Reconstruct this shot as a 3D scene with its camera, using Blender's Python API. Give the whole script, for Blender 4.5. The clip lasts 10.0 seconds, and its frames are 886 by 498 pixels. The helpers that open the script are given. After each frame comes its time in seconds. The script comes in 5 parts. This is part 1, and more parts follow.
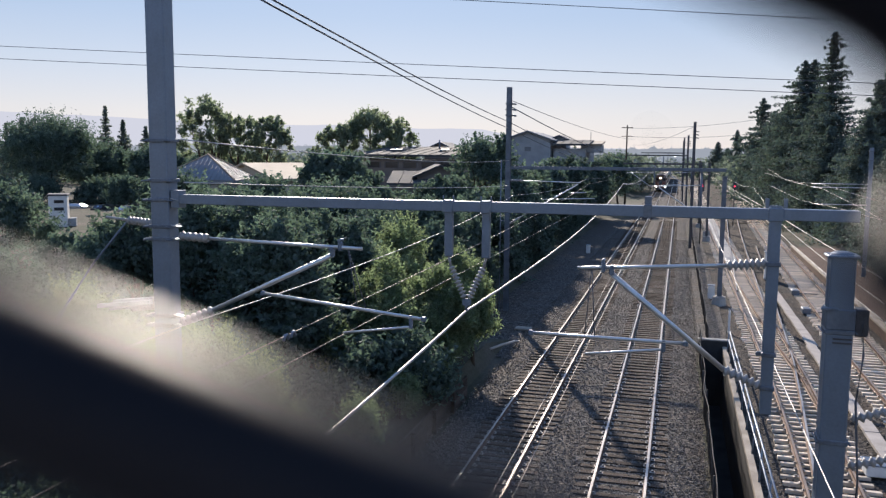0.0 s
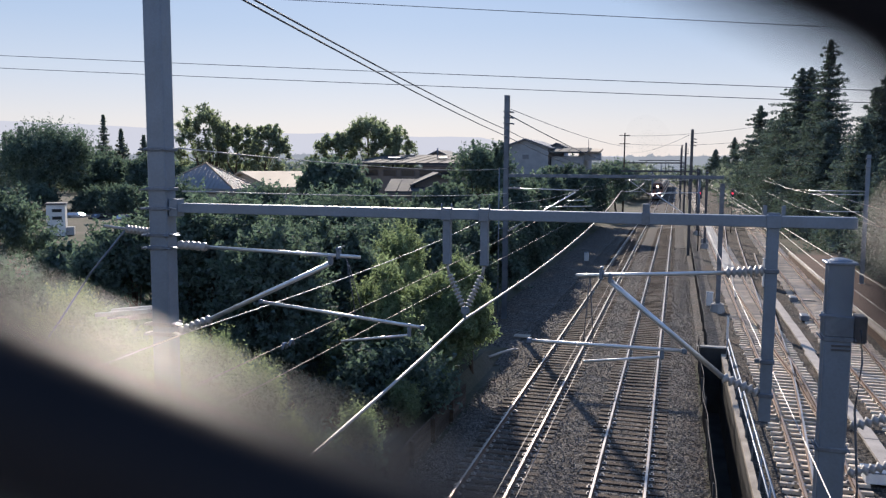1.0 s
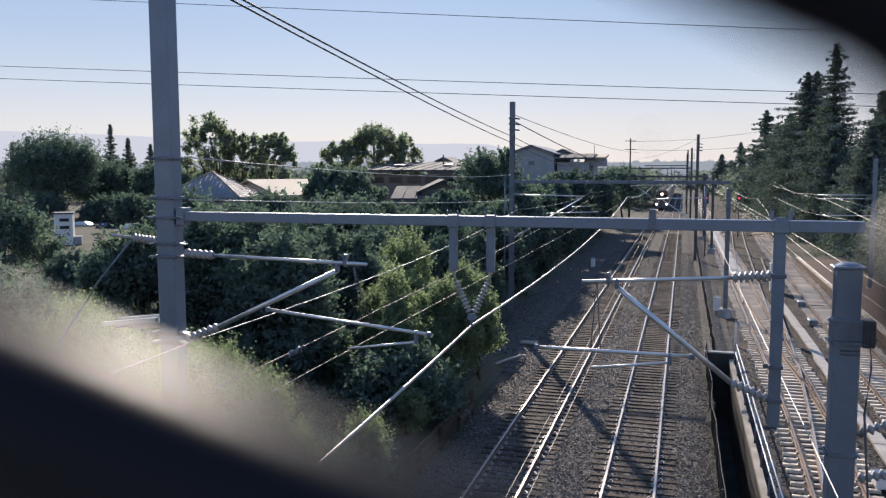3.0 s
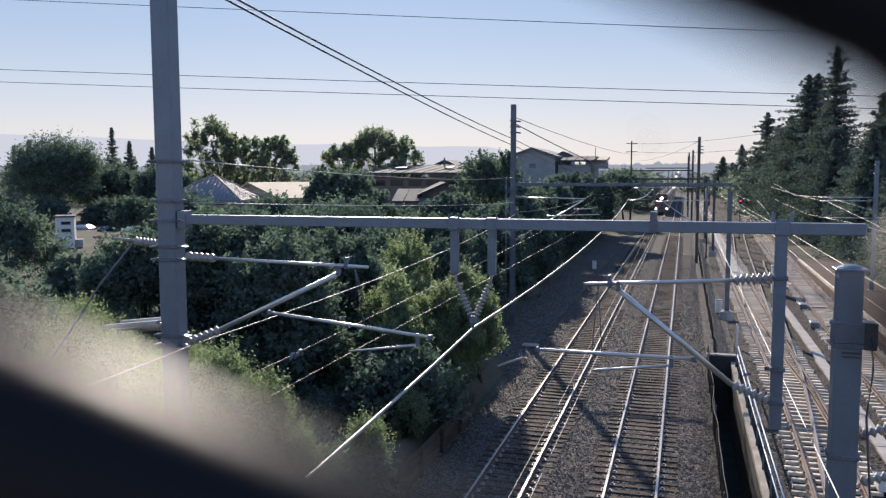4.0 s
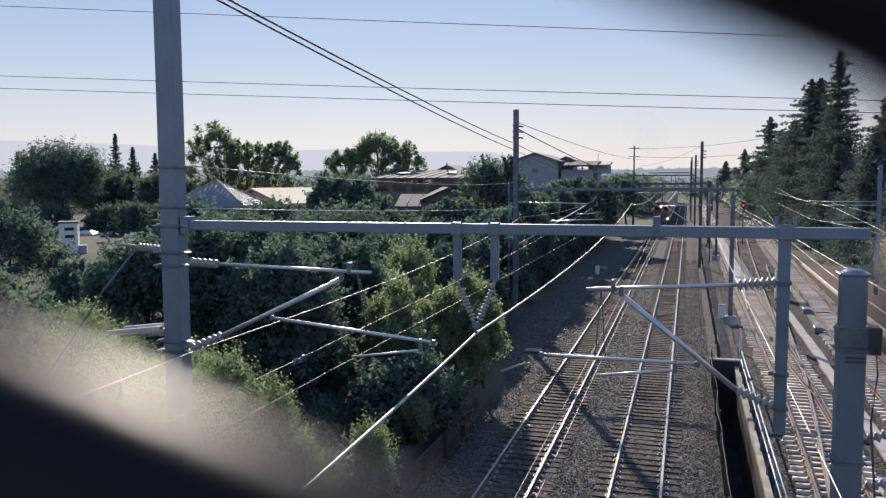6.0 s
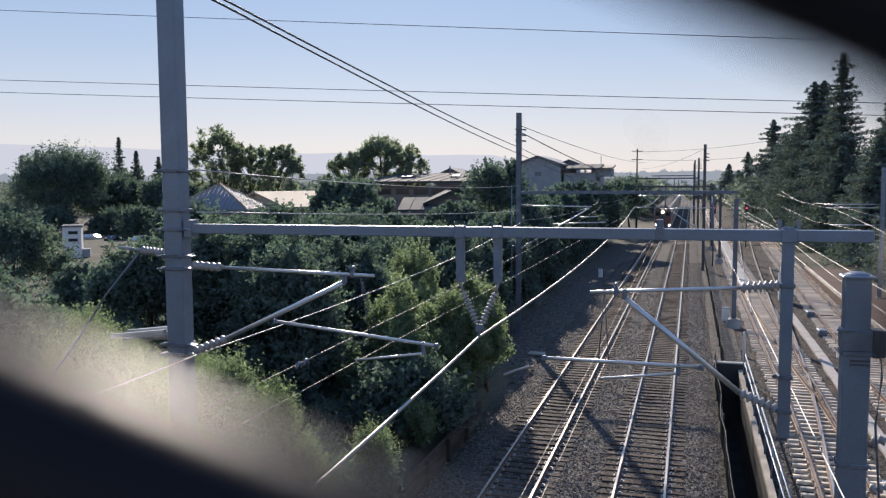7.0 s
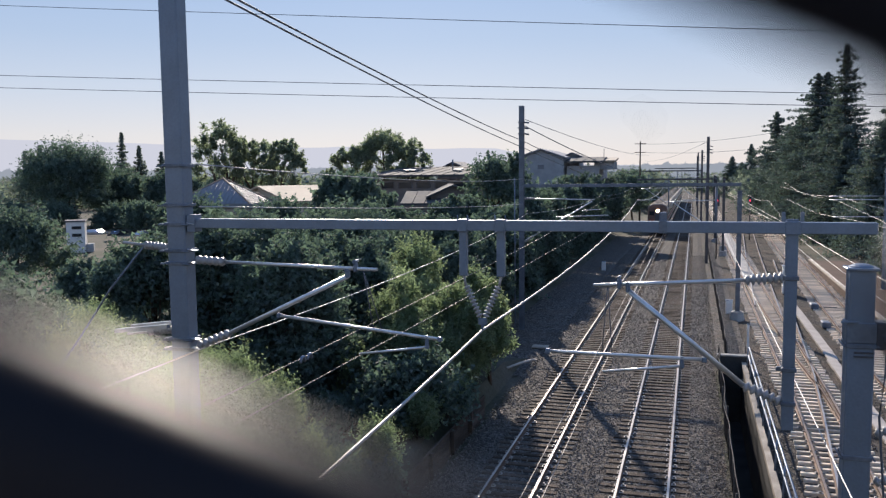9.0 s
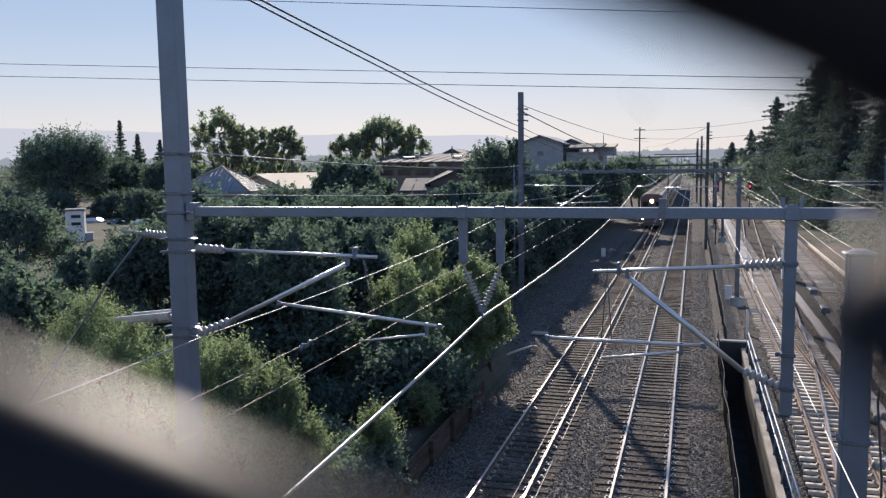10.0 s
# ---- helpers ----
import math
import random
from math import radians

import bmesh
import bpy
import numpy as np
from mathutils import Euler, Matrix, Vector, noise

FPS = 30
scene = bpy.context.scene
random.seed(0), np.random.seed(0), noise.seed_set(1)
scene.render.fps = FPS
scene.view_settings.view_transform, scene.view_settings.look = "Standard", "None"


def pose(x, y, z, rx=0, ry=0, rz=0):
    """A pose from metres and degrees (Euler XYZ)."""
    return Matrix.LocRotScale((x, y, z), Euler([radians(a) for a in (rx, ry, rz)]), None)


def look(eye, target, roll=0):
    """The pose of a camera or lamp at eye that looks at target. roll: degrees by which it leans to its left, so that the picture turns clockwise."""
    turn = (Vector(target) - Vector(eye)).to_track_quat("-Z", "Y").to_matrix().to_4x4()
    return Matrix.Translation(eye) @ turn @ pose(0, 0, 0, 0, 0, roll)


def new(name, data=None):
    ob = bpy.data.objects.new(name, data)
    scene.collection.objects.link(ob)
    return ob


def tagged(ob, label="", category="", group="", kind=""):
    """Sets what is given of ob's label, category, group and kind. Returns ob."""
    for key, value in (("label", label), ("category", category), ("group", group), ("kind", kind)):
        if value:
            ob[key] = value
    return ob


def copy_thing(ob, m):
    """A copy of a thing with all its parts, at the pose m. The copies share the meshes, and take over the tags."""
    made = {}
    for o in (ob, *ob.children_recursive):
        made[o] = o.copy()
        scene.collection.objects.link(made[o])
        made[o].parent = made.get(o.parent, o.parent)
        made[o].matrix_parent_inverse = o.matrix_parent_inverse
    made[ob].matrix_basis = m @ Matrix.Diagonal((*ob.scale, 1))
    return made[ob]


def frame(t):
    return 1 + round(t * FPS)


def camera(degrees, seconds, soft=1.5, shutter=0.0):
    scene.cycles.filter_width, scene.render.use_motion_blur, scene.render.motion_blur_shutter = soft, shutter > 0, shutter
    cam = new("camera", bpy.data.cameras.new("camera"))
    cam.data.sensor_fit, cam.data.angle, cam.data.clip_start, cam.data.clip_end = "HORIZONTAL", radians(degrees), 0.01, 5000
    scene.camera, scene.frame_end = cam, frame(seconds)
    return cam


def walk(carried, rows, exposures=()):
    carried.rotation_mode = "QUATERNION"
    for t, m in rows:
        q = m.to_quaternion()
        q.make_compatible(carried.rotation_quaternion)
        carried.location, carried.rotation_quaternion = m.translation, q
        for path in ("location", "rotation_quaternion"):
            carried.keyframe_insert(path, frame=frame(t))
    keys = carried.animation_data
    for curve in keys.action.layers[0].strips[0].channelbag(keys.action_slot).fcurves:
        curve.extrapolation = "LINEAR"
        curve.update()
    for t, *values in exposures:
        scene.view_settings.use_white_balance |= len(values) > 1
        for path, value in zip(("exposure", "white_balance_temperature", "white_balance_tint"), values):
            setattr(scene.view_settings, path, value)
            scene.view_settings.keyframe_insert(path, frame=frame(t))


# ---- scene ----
cam = camera(57.13, 10.0, soft=1.3)
cam.data.dof.use_dof, cam.data.dof.focus_distance, cam.data.dof.aperture_fstop = True, 45.0, 11.0


def view(x, y, z, yaw, pitch, roll):
    return pose(x, y, z, 90 - pitch, 0, yaw) @ pose(0, 0, 0, 0, 0, roll)


PATH = [
    (0, 0.00003, -0.00163, 9.48525, 16.097, 6.512, 0.483),
    (0.5, -0.00006, -0.00115, 9.48533, 15.939, 6.280, 0.379),
    (1, -0.00014, -0.00065, 9.48542, 15.979, 5.952, 0.336),
    (1.5, -0.00011, -0.00090, 9.48534, 16.128, 5.663, 0.182),
    (2, -0.00009, -0.00088, 9.48540, 16.264, 5.532, 0.088),
    (2.5, -0.00004, -0.00092, 9.48548, 16.355, 5.515, -0.007),
    (4, 0.00005, -0.00039, 9.48600, 16.512, 5.286, -0.150),
    (4.5, 0.00006, -0.00024, 9.48611, 16.567, 5.174, -0.148),
    (5, 0.00004, -0.00013, 9.48612, 16.609, 5.087, -0.221),
    (5.5, 0.00000, 0.00000, 9.48611, 16.643, 5.025, -0.250),
    (7, -0.00006, -0.00014, 9.48589, 16.921, 4.692, -0.354),
    (7.5, -0.00009, -0.00008, 9.48585, 17.006, 4.643, -0.412),
    (8, -0.00011, -0.00004, 9.48584, 17.085, 4.619, -0.453),
    (8.5, -0.00009, -0.00022, 9.48577, 17.120, 4.781, -0.515),
    (9, -0.00003, -0.00042, 9.48579, 17.143, 5.139, -0.604),
    (9.5, 0.00042, -0.00014, 9.48628, 17.129, 5.599, -0.730),
    (10, 0.00207, 0.00054, 9.48675, 17.126, 6.048, -0.849),
]
EXPOSURES = [(0, 0.64, 5800, 14), (2.5, 0.62, 5800, 14), (5.5, 0.6, 5800, 14), (10, 0.58, 5800, 14)]
walk(cam, [(t, view(*row)) for t, *row in PATH], EXPOSURES)

# ---------------------------------------------------------------- light
SUN_ELEV, SUN_AZ = radians(25.8), radians(-20.9)  # azimuth clockwise from +y
world = bpy.data.worlds.new("sky")
scene.world = world
world.use_nodes = True
wn = world.node_tree.nodes
sky = wn.new("ShaderNodeTexSky")
sky.sky_type, sky.sun_disc = "NISHITA", False
sky.sun_elevation, sky.sun_rotation = SUN_ELEV, SUN_AZ
sky.air_density, sky.dust_density, sky.ozone_density = 1.0, 0.35, 4.0
# morning haze: the clear sky mixed with a milky layer that thins from the horizon to the zenith
wl = world.node_tree.links
clear = wn.new("ShaderNodeVectorMath")
clear.operation, clear.inputs[3].default_value = "SCALE", 0.045
wl.new(sky.outputs[0], clear.inputs[0])
direction = wn.new("ShaderNodeTexCoord")
height = wn.new("ShaderNodeSeparateXYZ")
wl.new(direction.outputs["Generated"], height.inputs[0])
milk = wn.new("ShaderNodeValToRGB")
stops = [(0.0, (0.62, 0.53, 0.455)), (0.05, (0.58, 0.525, 0.465)), (0.10, (0.475, 0.485, 0.485)), (0.16, (0.365, 0.42, 0.475)), (0.24, (0.28, 0.365, 0.475)), (0.5, (0.21, 0.32, 0.53)), (1.0, (0.13, 0.235, 0.44))]
for k, (place, tint) in enumerate(stops):
    e = milk.color_ramp.elements[k] if k < 2 else milk.color_ramp.elements.new(place)
    e.position, e.color = place, (*tint, 1)
wl.new(height.outputs["Z"], milk.inputs[0])
hazy = wn.new("ShaderNodeMix")
hazy.data_type, hazy.inputs[0].default_value = "RGBA", 0.8
wl.new(clear.outputs[0], hazy.inputs[6]), wl.new(milk.outputs[0], hazy.inputs[7])
wl.new(hazy.outputs[2], wn["Background"].inputs[0])
wn["Background"].inputs[1].default_value = 1.0
sun_data = bpy.data.lights.new("sun", "SUN")
sun_data.energy, sun_data.angle, sun_data.color = 4.8, radians(0.6), (1.0, 0.84, 0.63)
sun = new("sun", sun_data)
sun_dir = Vector((math.sin(SUN_AZ) * math.cos(SUN_ELEV), math.cos(SUN_AZ) * math.cos(SUN_ELEV), math.sin(SUN_ELEV)))
sun.matrix_world = look(sun_dir * 200, (0, 0, 0))


# ---------------------------------------------------------------- materials
def material(name, base, rough=0.6, metal=0.0, vary=0.25, scale=6.0, fine=60.0, bump=0.2, dirt=None, random_amount=0.0, stretch=(1, 1, 1), island=False):
    """Principled surface with coarse stains, fine grain and relief; base is the real colour."""
    m = bpy.data.materials.new(name)
    m.use_nodes = True
    nt = m.node_tree
    n, l = nt.nodes, nt.links
    b = n["Principled BSDF"]
    tc = n.new("ShaderNodeTexCoord")
    mp = n.new("ShaderNodeMapping")
    mp.inputs["Scale"].default_value = stretch
    l.new(tc.outputs["Object"], mp.inputs[0])
    a = n.new("ShaderNodeTexNoise")
    a.inputs["Scale"].default_value, a.inputs["Detail"].default_value = scale, 5
    f = n.new("ShaderNodeTexNoise")
    f.inputs["Scale"].default_value, f.inputs["Detail"].default_value = fine, 3
    l.new(mp.outputs[0], a.inputs[0]), l.new(mp.outputs[0], f.inputs[0])
    ramp = n.new("ShaderNodeValToRGB")
    dark = dirt or tuple(c * (1 - vary) for c in base)
    ramp.color_ramp.elements[0].position, ramp.color_ramp.elements[1].position = 0.3, 0.7
    ramp.color_ramp.elements[0].color = (*dark, 1)
    ramp.color_ramp.elements[1].color = (*(min(1, c * (1 + vary * 0.5)) for c in base), 1)
    l.new(a.outputs[0], ramp.inputs[0])
    mix = n.new("ShaderNodeMix")
    mix.data_type, mix.blend_type = "RGBA", "MULTIPLY"
    mix.inputs[0].default_value = 0.5
    l.new(ramp.outputs[0], mix.inputs[6])
    r2 = n.new("ShaderNodeValToRGB")
    r2.color_ramp.elements[0].position, r2.color_ramp.elements[1].position = 0.3, 0.65
    r2.color_ramp.elements[0].color = (1 - vary * 1.6,) * 3 + (1,)
    l.new(f.outputs[0], r2.inputs[0])
    l.new(r2.outputs[0], mix.inputs[7])
    out = mix.outputs[2]
    if random_amount:
        if island:
            rnd = n.new("ShaderNodeNewGeometry").outputs["Random Per Island"]
        else:
            rnd = n.new("ShaderNodeObjectInfo").outputs["Random"]
        hsv = n.new("ShaderNodeHueSaturation")
        mr = n.new("ShaderNodeMapRange")
        mr.inputs[3].default_value, mr.inputs[4].default_value = 1 - random_amount, 1 + random_amount
        l.new(rnd, mr.inputs[0]), l.new(mr.outputs[0], hsv.inputs["Value"]), l.new(out, hsv.inputs["Color"])
        out = hsv.outputs[0]
    l.new(out, b.inputs["Base Color"])
    rr = n.new("ShaderNodeMapRange")
    rr.inputs[3].default_value, rr.inputs[4].default_value = max(0.02, rough - 0.1), min(1, rough + 0.1)
    l.new(a.outputs[0], rr.inputs[0]), l.new(rr.outputs[0], b.inputs["Roughness"])
    b.inputs["Metallic"].default_value = metal
    if rough > 0.82:  # dry, dusty surfaces have hardly any sheen
        b.inputs["Specular IOR Level"].default_value = 0.15
    if bump:
        bp = n.new("ShaderNodeBump")
        bp.inputs["Strength"].default_value, bp.inputs["Distance"].default_value = bump, 0.02
        l.new(f.outputs[0], bp.inputs["Height"]), l.new(bp.outputs[0], b.inputs["Normal"])
    return m


def leaf_material(name, base, vary=0.45, shine=0.75, trans=0.55):
    m = bpy.data.materials.new(name)
    m.use_nodes = True
    n, l = m.node_tree.nodes, m.node_tree.links
    b = n["Principled BSDF"]
    geo = n.new("ShaderNodeNewGeometry")
    tc = n.new("ShaderNodeTexCoord")
    big = n.new("ShaderNodeTexNoise")
    big.inputs["Scale"].default_value = 0.6
    l.new(tc.outputs["Object"], big.inputs[0])
    add = n.new("ShaderNodeMath")
    add.operation = "MULTIPLY_ADD"
    add.inputs[1].default_value = 0.55
    l.new(geo.outputs["Random Per Island"], add.inputs[0]), l.new(big.outputs[0], add.inputs[2])
    ramp = n.new("ShaderNodeValToRGB")
    ramp.color_ramp.elements[0].position, ramp.color_ramp.elements[1].position = 0.3, 1.0
    ramp.color_ramp.elements[0].color = (base[0] * (1 - vary), base[1] * (1 - vary), base[2] * (1 - vary), 1)
    ramp.color_ramp.elements[1].color = (base[0] * (1 + vary * 1.2), base[1] * (1 + vary * 1.1), base[2] * (1 + vary * 0.8), 1)
    l.new(add.outputs[0], ramp.inputs[0]), l.new(ramp.outputs[0], b.inputs["Base Color"])
    b.inputs["Roughness"].default_value, b.inputs["Specular IOR Level"].default_value = shine, 0.3
    tr = n.new("ShaderNodeBsdfTranslucent")
    warm = n.new("ShaderNodeMix")
    warm.data_type, warm.blend_type = "RGBA", "MULTIPLY"
    warm.inputs[0].default_value, warm.inputs[7].default_value = 1.0, (1.1, 1.24, 0.86, 1)
    l.new(ramp.outputs[0], warm.inputs[6]), l.new(warm.outputs[2], tr.inputs[0])
    mx = n.new("ShaderNodeMixShader")
    mx.inputs[0].default_value = trans
    l.new(b.outputs[0], mx.inputs[1]), l.new(tr.outputs[0], mx.inputs[2])
    l.new(mx.outputs[0], n["Material Output"].inputs[0])
    return m


def glow(name, colour, strength):
    m = bpy.data.materials.new(name)
    m.use_nodes = True
    b = m.node_tree.nodes["Principled BSDF"]
    b.inputs["Base Color"].default_value = (*colour, 1)
    b.inputs["Emission Color"].default_value, b.inputs["Emission Strength"].default_value = (*colour, 1), strength
    return m


def ballast_material(name, light, dark, rust):
    """Crushed stone: small cells with their own grey, gaps between them, rust along stains."""
    m = bpy.data.materials.new(name)
    m.use_nodes = True
    n, l = m.node_tree.nodes, m.node_tree.links
    b = n["Principled BSDF"]
    tc = n.new("ShaderNodeTexCoord")
    v = n.new("ShaderNodeTexVoronoi")
    v.inputs["Scale"].default_value = 9
    v2 = n.new("ShaderNodeTexVoronoi")
    v2.inputs["Scale"].default_value = 24
    a = n.new("ShaderNodeTexNoise")
    a.inputs["Scale"].default_value, a.inputs["Detail"].default_value = 0.5, 6
    for t in (v, v2, a):
        l.new(tc.outputs["Object"], t.inputs[0])
    sep = n.new("ShaderNodeSeparateColor")
    l.new(v.outputs["Color"], sep.inputs[0])
    ramp = n.new("ShaderNodeValToRGB")
    ramp.color_ramp.elements[0].color, ramp.color_ramp.elements[1].color = (*dark, 1), (*light, 1)
    ramp.color_ramp.elements[0].position, ramp.color_ramp.elements[1].position = 0.15, 0.95
    l.new(sep.outputs[0], ramp.inputs[0])
    mix = n.new("ShaderNodeMix")
    mix.data_type = "RGBA"
    mr = n.new("ShaderNodeMapRange")
    mr.inputs[1].default_value, mr.inputs[2].default_value, mr.inputs[4].default_value = 0.45, 0.75, 0.7
    l.new(a.outputs[0], mr.inputs[0]), l.new(mr.outputs[0], mix.inputs[0])
    l.new(ramp.outputs[0], mix.inputs[6])
    mix.inputs[7].default_value = (*rust, 1)
    gap = n.new("ShaderNodeMix")
    gap.data_type, gap.blend_type = "RGBA", "MULTIPLY"
    gap.inputs[0].default_value = 1
    gr = n.new("ShaderNodeValToRGB")
    gr.color_ramp.elements[0].position, gr.color_ramp.elements[1].position = 0.25, 0.7
    gr.color_ramp.elements[0].color, gr.color_ramp.elements[1].color = (1, 1, 1, 1), (0.35, 0.35, 0.35, 1)
    l.new(v2.outputs["Distance"], gr.inputs[0])
    l.new(mix.outputs[2], gap.inputs[6]), l.new(gr.outputs[0], gap.inputs[7])
    l.new(gap.outputs[2], b.inputs["Base Color"])
    b.inputs["Roughness"].default_value, b.inputs["Specular IOR Level"].default_value = 0.9, 0.15
    bp = n.new("ShaderNodeBump")
    bp.inputs["Strength"].default_value, bp.inputs["Distance"].default_value = 1.0, 0.06
    bp.invert = True
    l.new(v.outputs["Distance"], bp.inputs["Height"]), l.new(bp.outputs[0], b.inputs["Normal"])
    return m


GALV = material("galvanised_steel", (0.165, 0.205, 0.265), 0.45, 0.35, 0.12, 3.0, 25, 0.08)
GALV_OLD = material("weathered_steel", (0.16, 0.185, 0.225), 0.5, 0.4, 0.3, 2.0, 20, 0.1)
FENCE_DARK = material("dark_fence_wire", (0.03, 0.03, 0.032), 0.8, 0.0, 0.3, 4, 30, 0.1)
DARK_STEEL = material("dark_steel", (0.10, 0.10, 0.11), 0.5, 0.4, 0.3, 4, 30, 0.1)
ALU = material("aluminium_tube", (0.62, 0.63, 0.64), 0.33, 0.8, 0.15, 4.0, 40, 0.05)
WIRE_COPPER = material("tarnished_copper_wire", (0.24, 0.21, 0.19), 0.6, 0.6, 0.04, 4, 40, 0)
WIRE = material("bare_wire", (0.42, 0.41, 0.40), 0.55, 0.6, 0.04, 0.3, 40, 0)
WIRE_DARK = material("dark_wire", (0.10, 0.105, 0.12), 0.75, 0.0, 0.04, 0.3, 40, 0)
INSUL = material("grey_insulator", (0.33, 0.32, 0.31), 0.4, 0.0, 0.15, 6, 40, 0)
RAIL_SIDE = material("rusty_rail", (0.17, 0.10, 0.065), 0.7, 0.2, 0.4, 3.0, 50, 0.3)
RAIL_TOP_RUST = material("worn_rusty_rail_head", (0.36, 0.26, 0.19), 0.4, 0.6, 0.2, 0.8, 30, 0.03)
RAIL_TOP = material("polished_rail_head", (0.55, 0.49, 0.44), 0.36, 0.8, 0.12, 0.8, 30, 0.02)
TIE_WOOD = material("old_timber_tie", (0.105, 0.077, 0.056), 0.85, 0, 0.45, 4, 40, 0.6, random_amount=0.35, stretch=(0.3, 3, 3))
TIE_PALE = material("bleached_tie", (0.76, 0.64, 0.50), 0.85, 0, 0.12, 4, 40, 0.5, random_amount=0.25, stretch=(0.3, 3, 3))
TIE_FAR = material("far_timber_tie", (0.105, 0.077, 0.056), 0.85, 0, 0.45, 4, 40, 0.4, random_amount=0.35, island=True)
TIE_FAR_PALE = material("far_bleached_tie", (0.76, 0.64, 0.50), 0.85, 0, 0.12, 4, 40, 0.4, random_amount=0.25, island=True)
# trench interior: its deep shade is put into this dark base colour
SHADE_CONCRETE = material("shade_dark_concrete", (0.07, 0.068, 0.065), 0.9, 0, 0.4, 1.0, 20, 0.3)
STONE = material("crushed_stone", (0.215, 0.195, 0.175), 0.9, 0, 0.35, 6, 60, 0.3, random_amount=0.4, island=True)
COPING = material("weathered_coping", (0.42, 0.36, 0.29), 0.85, 0, 0.3, 1.5, 30, 0.3)
CONCRETE = material("concrete", (0.42, 0.40, 0.37), 0.85, 0, 0.25, 1.5, 30, 0.3)
PALE_CONCRETE = material("pale_concrete", (0.44, 0.395, 0.35), 0.95, 0, 0.2, 1.5, 30, 0.25)
TIMBER_WALL = material("dark_timber_lagging", (0.09, 0.07, 0.055), 0.85, 0, 0.45, 2, 30, 0.5, random_amount=0.3, stretch=(1, 0.4, 3))
BALLAST = ballast_material("grey_ballast", (0.26, 0.235, 0.21), (0.05, 0.046, 0.042), (0.17, 0.13, 0.10))
BALLAST_BROWN = ballast_material("brown_ballast", (0.145, 0.127, 0.11), (0.034, 0.031, 0.028), (0.19, 0.13, 0.09))
SOIL = material("dry_soil", (0.11, 0.095, 0.075), 0.95, 0, 0.4, 0.15, 8, 0.5, dirt=(0.045, 0.055, 0.03))
ASPHALT = material("pale_asphalt", (0.16, 0.15, 0.14), 0.9, 0, 0.2, 0.3, 20, 0.2)
BARK = material("bark", (0.11, 0.085, 0.065), 0.9, 0, 0.4, 3, 25, 0.6, stretch=(3, 3, 0.6))
LEAF_BUSH = leaf_material("bright_shrub_leaves", (0.165, 0.198, 0.148), trans=0.72)
LEAF_OAK = leaf_material("dark_oak_leaves", (0.093, 0.126, 0.126), trans=0.54)
LEAF_EUC = leaf_material("grey_green_leaves", (0.19, 0.212, 0.185), trans=0.68)
LEAF_RED = leaf_material("conifer_needles", (0.092, 0.12, 0.125), trans=0.3, shine=0.8)
# far foliage: distance haze is mixed into this paler grey-blue base colour
LEAF_HAZE = leaf_material("haze_tinted_leaves", (0.15, 0.17, 0.17), trans=0.4)
WHITE_PAINT = material("white_paint", (0.75, 0.74, 0.72), 0.5, 0, 0.1, 2, 20, 0.05)
STUCCO = material("grey_stucco", (0.36, 0.37, 0.38), 0.9, 0, 0.15, 1, 20, 0.2)
BEIGE = material("beige_stucco", (0.46, 0.43, 0.38), 0.9, 0, 0.15, 1, 20, 0.2)
ROOF_METAL = material("grey_metal_roof", (0.20, 0.205, 0.22), 0.6, 0.2, 0.15, 0.6, 12, 0.1)
ROOF_TAN = material("tan_metal_roof", (0.34, 0.27, 0.19), 0.8, 0.0, 0.12, 0.6, 12, 0.1)
ROOF_OLD = material("weathered_grey_roof", (0.095, 0.097, 0.10), 0.85, 0.0, 0.3, 0.5, 9, 0.1)
# walls below the roofs, darkened in base colour to carry their shade
SHADE_WALL = material("shade_brown_wall", (0.20, 0.18, 0.165), 0.9, 0, 0.2, 1, 20, 0.2)
ROOF_DARK = material("dark_flat_roof", (0.12, 0.12, 0.13), 0.8, 0, 0.25, 0.6, 12, 0.1)
GLASS = material("dark_glass", (0.03, 0.035, 0.04), 0.08, 0.0, 0.1, 2, 10, 0)
TRAIN_STEEL = material("stainless_steel", (0.50, 0.49, 0.47), 0.38, 0.6, 0.15, 0.8, 12, 0.05)
TRAIN_ROOF = material("dusty_tan_roof", (0.56, 0.46, 0.35), 0.85, 0.0, 0.25, 0.8, 12, 0.1)
TRAIN_RED = material("faded_red_paint", (0.30, 0.09, 0.06), 0.4, 0, 0.2, 1, 12, 0.02)
TRAIN_GREY = material("dark_grey_paint", (0.10, 0.10, 0.11), 0.5, 0, 0.2, 1, 12, 0.05)
FENCE_METAL = material("dark_coated_wire", (0.008, 0.008, 0.011), 0.40, 0.0, 0.2, 400, 3000, 0)
FENCE_METAL.node_tree.nodes["Principled BSDF"].inputs["Specular IOR Level"].default_value = 0.13
HEADLIGHT = glow("lit_headlight", (1.0, 0.66, 0.34), 9)
DITCH = glow("lit_ditch_light", (1.0, 0.93, 0.84), 14)
RED_SIGNAL = glow("red_signal_light", (1.0, 0.03, 0.06), 1.6)


# ---------------------------------------------------------------- mesh helpers
def part(name, bm, mat, parent=None, label="", smooth=False):
    me = bpy.data.meshes.new(name)
    bm.to_mesh(me)
    bm.free()
    return mesh_part(name, me, mat, parent, label, smooth)


